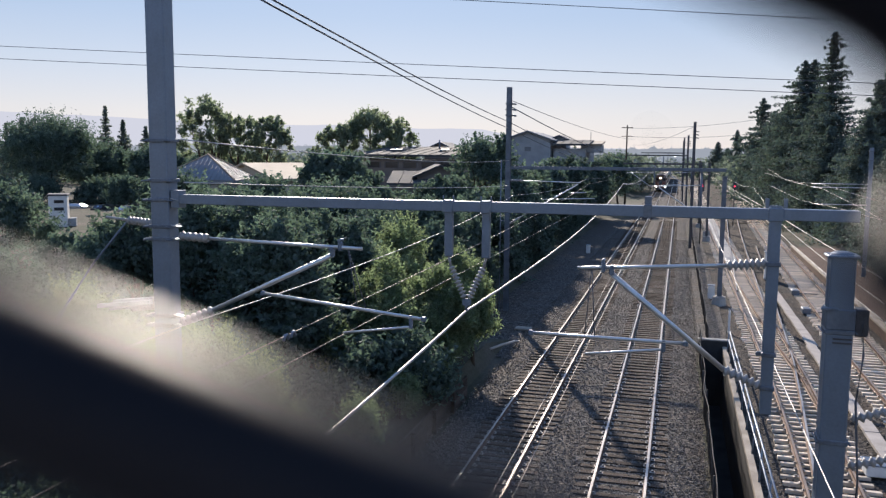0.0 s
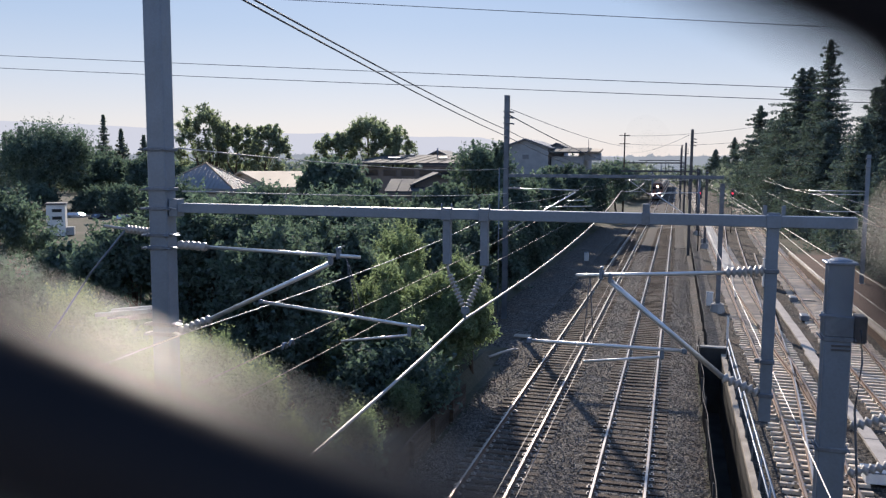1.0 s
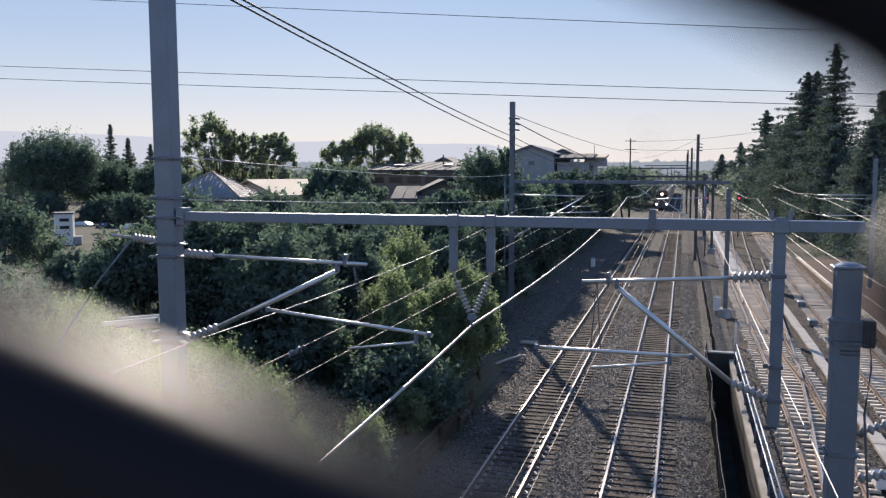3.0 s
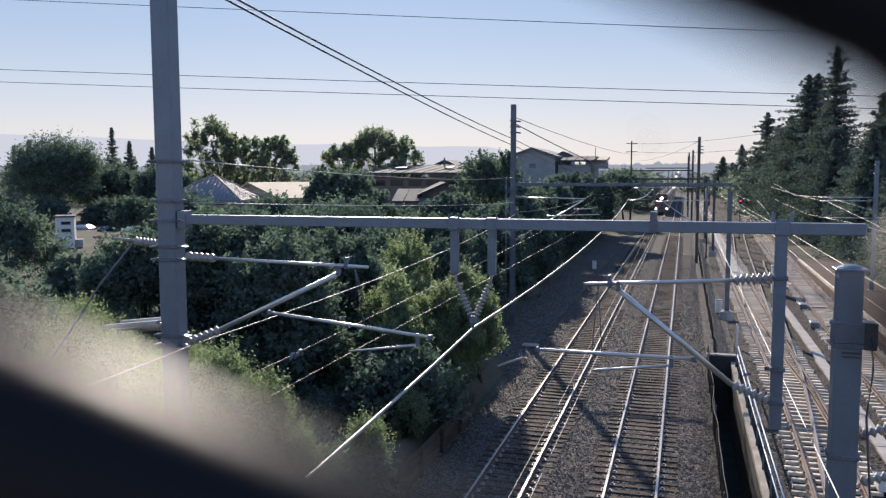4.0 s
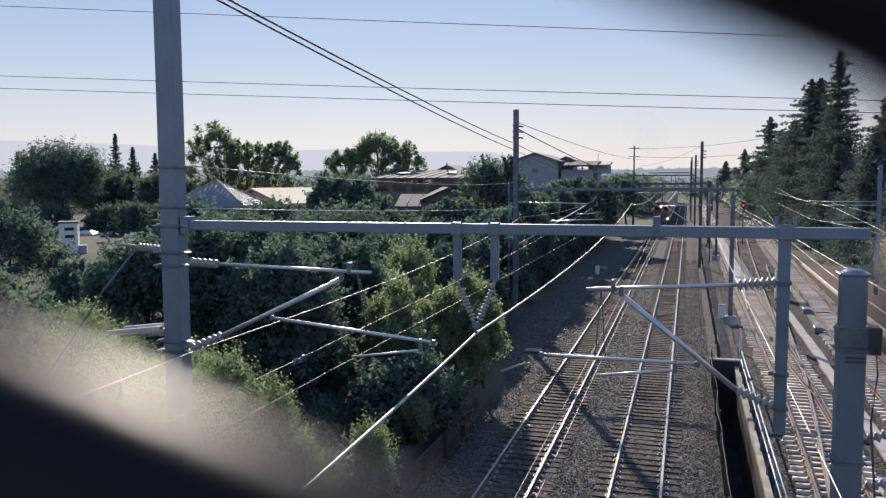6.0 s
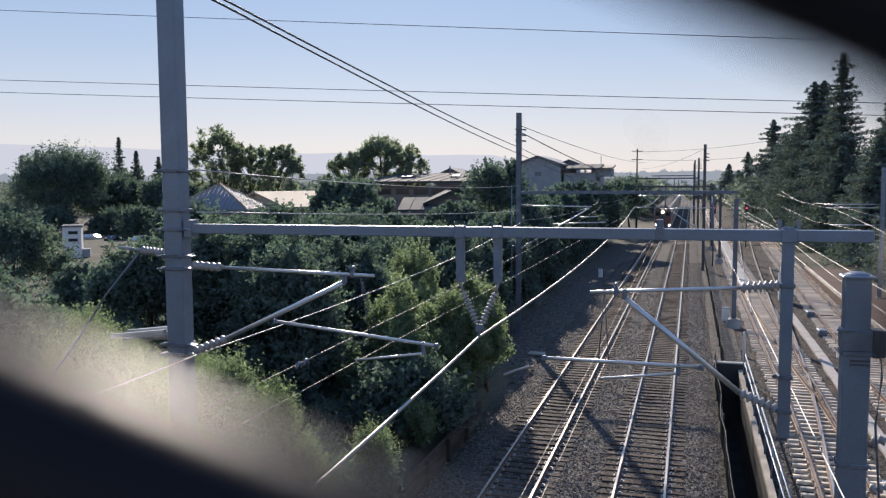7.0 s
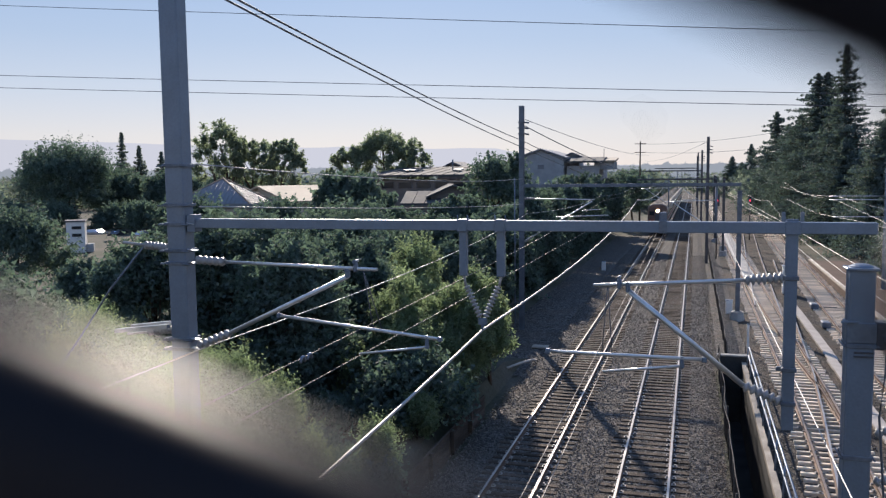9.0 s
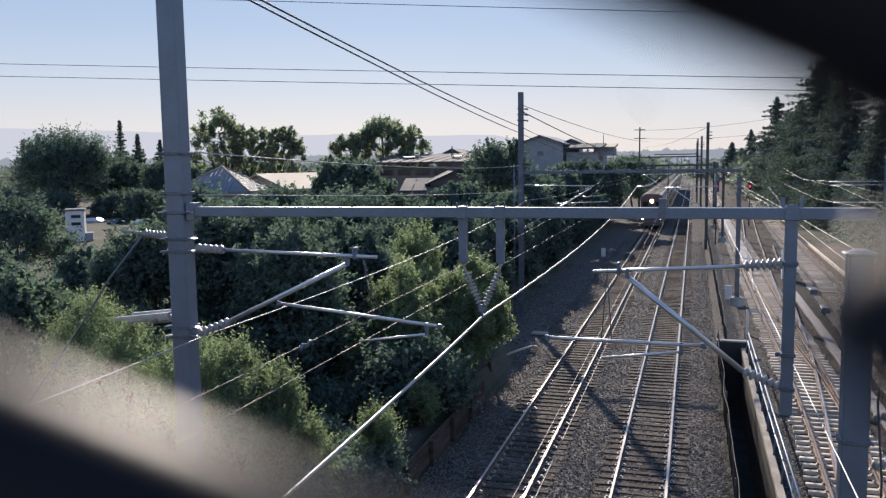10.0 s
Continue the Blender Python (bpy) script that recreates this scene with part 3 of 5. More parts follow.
def make_portal():
    Y, X = 12.2, -8.55
    p = thing("catenary_mast", "tall galvanised steel mast with a long beam over both main tracks", "catenary mast", "catenary masts", at=(X, Y, -0.24))
    bm = bmesh.new()
    box(bm, (X, Y, 7.26), (0.36, 0.30, 15.0), 0.022)
    part("column", bm, GALV, p)
    for z in (9.71, 9.03, 8.70, 8.24, 8.02, 6.68, 6.51):
        bm = bmesh.new()
        band(bm, X, Y, z, 0.37, 0.31)
        for s in (-1, 1):
            ring_tube(bm, [(X + s * 0.15, Y - 0.23, z), (X + s * 0.15, Y + 0.23, z)], 0.011, 6)
            ring_tube(bm, [(X + s * 0.15, Y - 0.2, z), (X + s * 0.3, Y - 0.2, z - 0.01)], 0.014, 6)
        part("clamp_band", bm, GALV_OLD, p)
    bm = bmesh.new()
    box(bm, (-2.945, Y, 8.715), (10.64, 0.18, 0.16), 0.01)
    box(bm, (-8.27, Y, 8.715), (0.16, 0.22, 0.3), 0.008)
    part("beam", bm, GALV, p)
    for x in (-3.425, -2.827):
        bm = bmesh.new()
        box(bm, (x, Y, 8.286), (0.125, 0.10, 0.72), 0.008)
        box(bm, (x, Y, 8.715), (0.16, 0.21, 0.19), 0.008)
        for s in (-0.08, 0.08):
            ring_tube(bm, [(x + s, Y - 0.05, 8.79), (x + s, Y - 0.05, 8.88)], 0.011, 6)
        part("hanger", bm, GALV, p)
        bm = bmesh.new()
        s = 1 if x < -3.1 else -1
        ring_tube(bm, [(x, Y, 7.94), (x + s * 0.03, Y, 7.77)], 0.022, 8)
        insulator(bm, (x + s * 0.04, Y, 7.77), (-3.126 - s * 0.04, Y, 7.28), 0.02, 0.055, 9)
        part("insulator", bm, INSUL, p, "slanted ribbed grey insulator")
    bm = bmesh.new()
    box(bm, (-3.126, Y, 7.21), (0.14, 0.05, 0.12), 0.02)
    ring_tube(bm, [(-3.126, Y, 7.22), (-3.135, Y, 7.07)], 0.022, 8)
    part("wire_clamp", bm, GALV, p)
    bm = bmesh.new()
    box(bm, (-0.42, Y, 8.86), (0.1, 0.12, 0.14), 0.01)
    box(bm, (-0.42, Y, 8.72), (0.112, 0.2, 0.19), 0.008)
    part("beam_bracket", bm, GALV_OLD, p)
    # hanging post and its arm over the right main track
    bm = bmesh.new()
    h_section(bm, (1.313, Y, 5.855), 2.98, 0.13, 0.155, 0.012, 0.014)
    box(bm, (1.313, Y, 8.715), (0.2, 0.21, 0.185), 0.008)
    for s in (-1, 1):
        box(bm, (1.313 + s * 0.12, Y - 0.05, 8.87), (0.05, 0.02, 0.14))
    part("drop_post", bm, GALV, p)
    for z in (8.017, 6.72, 6.233):
        bm = bmesh.new()
        band(bm, 1.313, Y, z, 0.15, 0.13)
        box(bm, (1.313 - 0.12, Y, z), (0.09, 0.06, 0.06), 0.01)
        part("clamp_band", bm, GALV_OLD, p)
    arm(p, Y, (1.228, 8.017), (0.707, 7.966), (-1.414, 7.832), (1.228, 6.242), (0.724, 6.444), (-0.909, 7.773))
    lower_arm(p, Y, (-2.10, 6.797), (0.185, 6.789), (-1.27, 6.528), (-0.126, 6.679), (-1.203, 7.882))
    # arm over the left main track
    arm(p, Y, (-8.25, 8.076), (-7.70, 8.051), (-4.88, 7.983), (-8.288, 6.553), (-7.64, 6.814), (-5.40, 7.866), True)
    lower_arm(p, Y, (-3.83, 6.89), (-6.68, 7.159), (-5.225, 6.578), (-4.047, 6.755), (-5.13, 7.983))
    # fittings on the field side of the mast
    for z, dz in ((8.28, 0.04), (6.82, -0.06)):
        bm = bmesh.new()
        insulator(bm, (X - 0.24, Y, z), (X - 0.75, Y, z + dz), 0.035, 0.075, 7)
        ring_tube(bm, [(X - 0.75, Y, z + dz), (X - 1.2, Y, z + dz * 2)], 0.026, 8)
        part("insulator", bm, INSUL, p, "ribbed grey insulator behind the mast")
    for dy in (-0.22, 0.22):
        bm = bmesh.new()
        box(bm, (X - 0.72, Y + dy, 6.86), (1.1, 0.09, 0.07), 0.004, pose(0, 0, 0, 0, -7, 0))
        part("bracket_arm", bm, ALU, p)
    for z in (8.70, 8.24, 8.02, 6.68, 6.51):  # bent lugs of the clamps, catching the light
        for s in (-1, 1):
            bm = bmesh.new()
            box(bm, (X + s * 0.27, Y - 0.06, z + 0.012), (0.16, 0.13, 0.014), 0.003, pose(0, 0, 0, 0, s * 9, 0))
            part("clamp_lug", bm, ALU, p)


def arm(p, Y, root, ins, end, b_root, b_ins, b_end, barrel=False):
    """Top tube and slanted brace, each with an insulator at its root; points are x, z."""
    at = lambda q: (q[0], Y, q[1])
    bm = bmesh.new()
    if barrel:
        insulator(bm, at(root), at(ins), 0.062, 0.08, 5)
    else:
        insulator(bm, at(root), at(ins), 0.036, 0.08, 7)
    part("insulator", bm, INSUL, p, "ribbed grey insulator")
    tube(at(ins), at(end), 0.029, 12, "top_tube", ALU, p)
    bm = bmesh.new()
    insulator(bm, at(b_root), at(b_ins), 0.036, 0.08, 6)
    part("insulator", bm, INSUL, p, "ribbed grey insulator")
    tube(at(b_ins), at(b_end), 0.04, 12, "brace_tube", ALU, p)
    for q in (b_end, end):
        bm = bmesh.new()
        s = 0.12 if q is b_end else -0.0
        k = q if q is b_end else (q[0] + (0.38 if end[0] < root[0] else -0.38), q[1] + 0.03)
        box(bm, (k[0], Y, k[1] + s * 0.4), (0.062, 0.1, 0.15), 0.015)
        ring_tube(bm, [(k[0], Y - 0.09, k[1] + 0.1), (k[0], Y + 0.09, k[1] + 0.1)], 0.025, 8)
        part("tube_clamp", bm, GALV, p)


def lower_arm(p, Y, end, root, steady_a, steady_b, hang):
    at = lambda q: (q[0], Y, q[1])
    tube(at(root), at(end), 0.028, 10, "registration_tube", ALU, p)
    tube(at(steady_a), at(steady_b), 0.02, 10, "steady_arm", ALU, p)
    bm = bmesh.new()
    inner = steady_b
    f = (inner[0] - root[0]) / (end[0] - root[0])
    zt = root[1] + (end[1] - root[1]) * f
    box(bm, (inner[0], Y, (inner[1] + zt) / 2), (0.06, 0.05, abs(zt - inner[1]) + 0.06), 0.01)
    part("bracket", bm, GALV, p)
    for q in (root, end):
        bm = bmesh.new()
        box(bm, at(q), (0.08, 0.07, 0.08), 0.015)
        part("end_fitting", bm, GALV, p)
    mid = Vector(at(root)).lerp(Vector(at(end)), 0.62)
    for dx in (-0.05, 0.1):
        tube(at(hang), mid + Vector((dx, 0, 0)), 0.008, 6, "drop_wire", WIRE_DARK, p)


make_portal()


def make_cap_mast():
    """The near square mast with a capped top beside the stairway."""
    x, y = 1.98, 11.0
    p = thing("catenary_mast", "thick grey steel mast with a domed cap and clamped fittings", "catenary mast", "catenary masts", at=(x, y, -0.24))
    bm = bmesh.new()
    box(bm, (x, y, 3.55), (0.31, 0.31, 7.6), 0.02)
    part("column", bm, GALV, p)
    bm = bmesh.new()
    box(bm, (x, y, 7.83), (0.29, 0.29, 0.95), 0.02)
    part("neck", bm, GALV, p)
    bm = bmesh.new()
    box(bm, (x, y, 8.3), (0.37, 0.37, 0.035), 0.01)
    bmesh.ops.create_uvsphere(bm, u_segments=16, v_segments=8, radius=0.15, matrix=pose(x, y, 8.31) @ Matrix.Diagonal((1, 1, 0.35, 1)))
    part("cap", bm, GALV, p)
    for z in (7.36, 5.95):
        bm = bmesh.new()
        band(bm, x, y, z, 0.29, 0.29)
        for s in (-1, 1):
            ring_tube(bm, [(x + s * 0.19, y - 0.2, z), (x + s * 0.19, y + 0.2, z)], 0.012, 6)
        part("clamp_band", bm, GALV_OLD, p)
    bm = bmesh.new()
    box(bm, (x, y, 7.52), (0.335, 0.335, 0.26), 0.012)
    part("collar", bm, GALV_OLD, p)
    bm = bmesh.new()
    box(bm, (x + 0.25, y + 0.02, 7.48), (0.16, 0.26, 0.34), 0.015)
    part("junction_box", bm, DARK_STEEL, p)
    for dz in (0, -0.05):
        bm = bmesh.new()
        box(bm, (x + 0.03, y - 0.165, 7.28 + dz), (0.22, 0.02, 0.022), 0.004)
        part("slot_plate", bm, DARK_STEEL, p)
    bm = bmesh.new()
    box(bm, (x - 0.14, y - 0.2, 7.66), (0.2, 0.03, 0.03), 0.005)
    part("side_bracket", bm, GALV, p)
    bm = bmesh.new()
    ring_tube(bm, [(x + 0.24, y - 0.2, 7.5), (x + 0.27, y - 0.21, 7.1), (x + 0.22, y - 0.2, 6.5), (x + 0.3, y - 0.2, 5.5), (x + 0.26, y - 0.2, 3.0)], 0.014, 6)
    part("cable", bm, WIRE_DARK, p)
    for z, zz, x2 in ((6.22, 6.85, 3.9), (5.62, 6.1, 3.7)):
        bm = bmesh.new()
        insulator(bm, (x + 0.22, y, z), (x + 0.7, y, z + (zz - z) * 0.3), 0.03, 0.07, 6)
        part("insulator", bm, INSUL, p)
        tube((x + 0.7, y, z + (zz - z) * 0.3), (x2, y, zz), 0.026, 10, "arm_tube", ALU, p)


make_cap_mast()


def make_far_portal(Y, x_mast, top, beam_z, x0, x1, dark=False, label="slim galvanised mast with a beam over the main tracks", z0=-0.24):
    p = thing("catenary_mast", label, "catenary mast", "catenary masts", at=(x_mast, Y, z0))
    mat = DARK_STEEL if dark else GALV_OLD
    bm = bmesh.new()
    h_section(bm, (x_mast, Y, z0), top - z0, 0.3, 0.3, 0.02, 0.025)
    part("column", bm, mat, p)
    if x1 > x0:
        bm = bmesh.new()
        box(bm, ((x0 + x1) / 2, Y, beam_z), (x1 - x0, 0.18, 0.2), 0.01)
        part("beam", bm, mat, p)
    for z in (top - 1.0, top - 1.35, top - 1.7):
        bm = bmesh.new()
        box(bm, (x_mast, Y, z), (0.4, 0.4, 0.07), 0.01)
        ring_tube(bm, [(x_mast + 0.15, Y, z), (x_mast + 0.45, Y, z - 0.05)], 0.05, 8)
        part("bracket", bm, mat, p)
    if not dark:
        tube((x_mast - 0.42, Y - 0.1, z0), (x_mast - 0.42, Y - 0.1, beam_z + 0.5), 0.035, 8, "conduit", GALV, p)
        for z in (1.5, 3.5, 5.5, 7.5):
            tube((x_mast - 0.45, Y - 0.1, z), (x_mast, Y - 0.1, z), 0.02, 6, "conduit_clip", GALV, p)
    if not dark:  # the arm over the outer track hangs from the mast itself
        for a, e, r in (((-10.1, 8.03), (-5.75, 7.95), 0.03), ((-10.1, 5.33), (-5.9, 7.86), 0.04), ((-8.1, 6.88), (-4.89, 7.01), 0.026), ((-6.5, 7.30), (-5.4, 7.36), 0.02)):
            tube((a[0], Y, a[1]), (e[0], Y, e[1]), r, 8, "arm_tube", ALU, p)
        for a, e in (((-10.1, 8.03), (-9.4, 8.02)), ((-10.1, 5.33), (-9.5, 5.69))):
            bm = bmesh.new()
            insulator(bm, (a[0], Y, a[1]), (e[0], Y, e[1]), 0.04, 0.09, 6)
            part("insulator", bm, INSUL, p)
    for c in (C1, C2) if dark else (C2,):
        if x0 < c < x1:
            for pts, r in (((c + 2.6, beam_z - 0.1), (c + 2.6, beam_z - 3.0)), 0.07), (((c + 2.55, beam_z - 0.9), (c - 0.3, beam_z - 1.0)), 0.024), \
                    (((c + 2.55, beam_z - 2.7), (c + 0.2, beam_z - 1.05)), 0.028), (((c + 1.6, beam_z - 2.2), (c - 0.6, beam_z - 2.3)), 0.02):
                tube((pts[0][0], Y, pts[0][1]), (pts[1][0], Y, pts[1][1]), r, 8, "arm_tube" if r < 0.06 else "drop_post", GALV_OLD if r > 0.06 else ALU, p)
    return p


make_far_portal(50, -10.25, 13.73, 8.81, -10.2, 2.6)
make_far_portal(92, 1.4, 13.35, 8.85, -6.0, 1.9, True, "dark tall mast with a beam toward the main tracks")
make_far_portal(140, 1.2, 13.2, 9.9, -8.5, 1.2, True, "dark mast with a beam over the main tracks, far off")
make_far_portal(190, 0.8, 14, 10.6, -8.5, 0.8, True, "dark mast with a beam over the main tracks, far off")
make_far_portal(250, 0.8, 14.5, 11, -8.5, 0.8, True, "dark mast with a beam over the main tracks, far off")


def plain_mast(x, y, top, mat=None, label="slim grey mast on a concrete footing"):
    p = thing("catenary_mast", label, "catenary mast", "catenary masts", at=(x, y, -0.24))
    bm = bmesh.new()
    h_section(bm, (x, y, -0.2), top + 0.2, 0.28, 0.28, 0.02, 0.025)
    part("column", bm, mat or GALV_OLD, p)
    bm = bmesh.new()
    bmesh.ops.create_cone(bm, cap_ends=True, segments=14, radius1=0.5, radius2=0.42, depth=0.6, matrix=pose(x, y, 0))
    box(bm, (x, y, 0.33), (0.5, 0.5, 0.05), 0.005)
    part("footing", bm, CONCRETE, p)
    for z in (top - 0.3, top - 1.0):
        bm = bmesh.new()
        box(bm, (x, y, z), (0.36, 0.36, 0.06), 0.006)
        part("clamp_band", bm, GALV_OLD, p)
    return p


plain_mast(2.88, 56.8, 8.3)
plain_mast(3.36, 100.8, 9.0, DARK_STEEL)
plain_mast(3.6, 108, 8.6)
paved_mast = plain_mast(14.2, 70, 10.4, GALV, "grey mast standing on the paved strip")
for z, reach in ((7.58, 10.1), (7.30, 10.2), (5.965, 10.5)):  # arms that carry the side-track wires
    tube((14.1, 70, z), (reach, 70, z), 0.03, 8, "arm_tube", ALU, paved_mast)
plain_mast(2.9, 120, 9, DARK_STEEL)
plain_mast(3.4, 150, 9, DARK_STEEL)


# ---------------------------------------------------------------- overhead wires
def run_wire(name, x, z, label, r=0.011, mat=None, z_far=None, x_far=None, sag=0.35, y_near=-3.0, z_near=None):
    """A wire along the tracks, hung at each structure."""
    stops = [y_near, 12.2, 50, 92, 140, 190, 250]
    pts = []
    for a, b in zip(stops, stops[1:]):
        f0, f1 = min(1, max(0, (a - 12.2) / 37.8)), min(1, max(0, (b - 12.2) / 37.8))
        xa, xb = x + ((x_far or x) - x) * f0, x + ((x_far or x) - x) * f1
        za, zb = z + ((z_far or z) - z) * f0, z + ((z_far or z) - z) * f1
        za = z_near if z_near and a == y_near else za
        pts += sagged((xa, a, za), (xb, b, zb), sag if a >= 12 else sag * 0.3, 14)[: None if b == stops[-1] else -1]
    wire(name, pts, r, mat or WIRE, label)


run_wire("feeder_wire", -3.135, 7.07, "bright bare conductor hung from slanted insulators", 0.019, z_far=7.95, x_far=-3.2, sag=0.42, z_near=6.72)
run_wire("messenger_wire", -5.22, 6.98, "bare messenger wire over the outer main track", 0.006, WIRE_COPPER, z_far=7.9, sag=0.15)
run_wire("contact_wire", -5.22, 6.55, "grooved contact wire over the outer main track", 0.006, WIRE_COPPER, z_far=6.6, sag=0.02)
run_wire("messenger_wire", -1.3, 6.93, "bare messenger wire over the inner main track", 0.004, WIRE_COPPER, z_far=7.9, sag=0.15)
run_wire("contact_wire", -1.29, 6.53, "grooved contact wire over the inner main track", 0.0055, WIRE_COPPER, z_far=6.6, sag=0.02)
run_wire("static_wire", -8.1, 6.55, "bare wire hung beside the masts", 0.011, x_far=-9.9, z_far=7.1, sag=0.35)
run_wire("contact_wire", 1.64, 6.07, "bright bare wire beside the capped mast", 0.009, z_far=6.1, sag=0.02)
run_wire("contact_wire", 4.95, 6.55, "contact wire over the side track", 0.011, z_far=6.6, sag=0.02)
run_wire("messenger_wire", 4.95, 6.0, "bare wire beside the side track", 0.008, z_far=6.5, sag=0.2)
run_wire("messenger_wire", 3.9, 6.4, "bare wire beside the side track", 0.008, z_far=7.0, sag=0.2)
for pts in ([(10.27, 105.00, 8.22), (10.17, 85.00, 7.33), (10.16, 66.00, 7.65), (9.96, 46.00, 7.35)],
            [(9.84, 105.00, 7.81), (10.44, 80.00, 7.29), (10.24, 66.00, 7.31), (10.06, 50.00, 6.68), (9.79, 45.00, 6.51)],
            [(10.38, 105.00, 6.37), (10.64, 80.00, 5.76), (10.57, 58.00, 6.21), (10.01, 46.00, 6.42)],
            [(3.7, 108.1, 7.9), (5.0, 106.0, 7.4), (6.77, 96.00, 6.45), (7.34, 90.00, 6.59), (7.47, 80.00, 5.71), (7.28, 75.00, 5.13)]):
    wire("messenger_wire", pts, 0.0105, WIRE, "sagging bare wires over the side tracks")
wire("feeder_wire", [(-6.4, -3, 12.94)] + sagged((-7.49, 12.2, 12.44), (-10.2, 50, 11.2), 0.12, 16) + sagged((-10.2, 50, 11.2), (-8.4, 92, 8.4), 0.2, 12)[1:], 0.02, WIRE_DARK, "dark feeder cable along the masts")
wire("feeder_wire", [(-6.1, -3, 12.78)] + sagged((-7.30, 12.2, 12.44), (-10.2, 50, 11.6), 0.12, 16) + sagged((-10.2, 50, 11.6), (-8.4, 92, 8.8), 0.2, 12)[1:], 0.02, WIRE_DARK, "dark feeder cable along the masts")
wire("feeder_wire", sagged((-10.05, 50, 12.5), (-5.4, 92, 9.1), 0.3, 14), 0.03, WIRE_DARK, "thick dark cable from the slim mast")
wire("feeder_wire", sagged((-10.05, 50, 12.9), (-7.3, 140, 12.5), 0.5, 14), 0.02, WIRE_DARK, "thin dark cable from the slim mast")
wire("feeder_wire", sagged((1.4, 92, 12.9), (-9.5, 170, 12.0), 0.6, 14), 0.02, WIRE_DARK, "thin dark cable crossing from the dark mast")
for dy in (0.0, 0.22):
    bm = bmesh.new()
    ring_tube(bm, [(-5.22, 10.1 + dy, 6.90), (-5.22, 10.14 + dy, 6.97), (-5.22, 10.2 + dy, 6.97), (-5.22, 10.24 + dy, 6.90)], 0.022, 8)
    tagged(part("wire_splice", bm, GALV), "small metal splice clamped on the messenger wire", "wire clamp", "wire splices")
wire("guy_wire", [(-9.32, 12.2, 8.3), (-10.4, 12.6, 7.45), (-11.5, 13.0, 6.4), (-15.2, 14.2, 3.0), (-18.6, 15.4, -0.3)], 0.018, GALV, "slanted guy wire behind the mast")
wire("span_wire", sagged((-8.2, 12.2, 9.73), (-10.2, 50, 9.25), 0.22, 20), 0.013, WIRE, "sagging bare wire between two masts")
wire("span_wire", sagged((-8.15, 12.2, 9.0), (-10.2, 50, 7.7), 0.12, 20), 0.014, WIRE, "sagging bare wire between two masts")
for z0, z1, y in ((28.15, 20.79, 70), (20.91, 15.98, 70), (19.62, 15.02, 70)):
    k = (z1 - z0) / 77.0
    wire("power_line", sagged((-150, y, z0 - k * 80), (60, y, z0 + k * 129), 0.4, 30), 0.03, WIRE_DARK, "dark power line crossing high over the tracks", "crossing power lines")

# ---------------------------------------------------------------- plants
def leaf_mesh(name, pts, normals, size, rng, aspect=0.55):
    """Leaves as pointed blades scattered at points, each turned its own way."""
    n = len(pts)
    a = rng.normal(size=(n, 3)) + normals * 0.7
    a /= np.linalg.norm(a, axis=1)[:, None]
    u = np.cross(a, rng.normal(size=(n, 3)))
    u /= np.linalg.norm(u, axis=1)[:, None] + 1e-9
    w = np.cross(a, u)
    s = (size * rng.uniform(0.6, 1.4, n))[:, None]
    s = s * 1.2
    v = np.stack([pts - u * s * 0.6 + w * s * aspect, pts - u * s * 0.6 - w * s * aspect, pts + u * s + a * s * 0.3], 1).reshape(-1, 3)
    me = bpy.data.meshes.new(name)
    me.vertices.add(3 * n), me.loops.add(3 * n), me.polygons.add(n)
    me.vertices.foreach_set("co", v.ravel().astype(np.float32))
    me.loops.foreach_set("vertex_index", np.arange(3 * n, dtype=np.int32))
    me.polygons.foreach_set("loop_start", np.arange(0, 3 * n, 3, dtype=np.int32))
    me.update(calc_edges=True)
    return me


def clumps(rng, centre, radii, n, size_range, low=-0.4):
    """Centres and sizes of leaf clumps over an uneven ellipsoid."""
    out = []
    for _ in range(n):
        d = rng.normal(size=3)
        d /= np.linalg.norm(d)
        if d[2] < low:
            d[2] = -d[2]
        r = rng.uniform(0.5, 1.0) ** 0.6
        out.append((np.array(centre) + d * np.array(radii) * r, rng.uniform(*size_range)))
    return out


def limbs(bm, base, top, r0, ends, rng):
    """A tapered trunk with bent limbs to the clumps."""
    base, top = np.array(base, float), np.array(top, float)
    k = 6
    bend = rng.normal(size=2) * 0.04 * (top[2] - base[2])
    pts = [tuple(base + (top - base) * i / k + np.array([bend[0], bend[1], 0]) * math.sin(math.pi * i / k)) for i in range(k + 1)]
    ring_tube(bm, pts, [r0 * (1 - 0.8 * i / k) for i in range(k + 1)], 8)
    for e in ends:
        i = int(rng.integers(2, k))
        s = np.array(pts[i])
        m = (s + e) / 2 + np.array([0, 0, -0.08 * np.linalg.norm(e - s)])
        r = r0 * (1 - 0.8 * i / k) * 0.5
        ring_tube(bm, [tuple(s), tuple(m), tuple(e)], [r, r * 0.6, r * 0.2], 6)


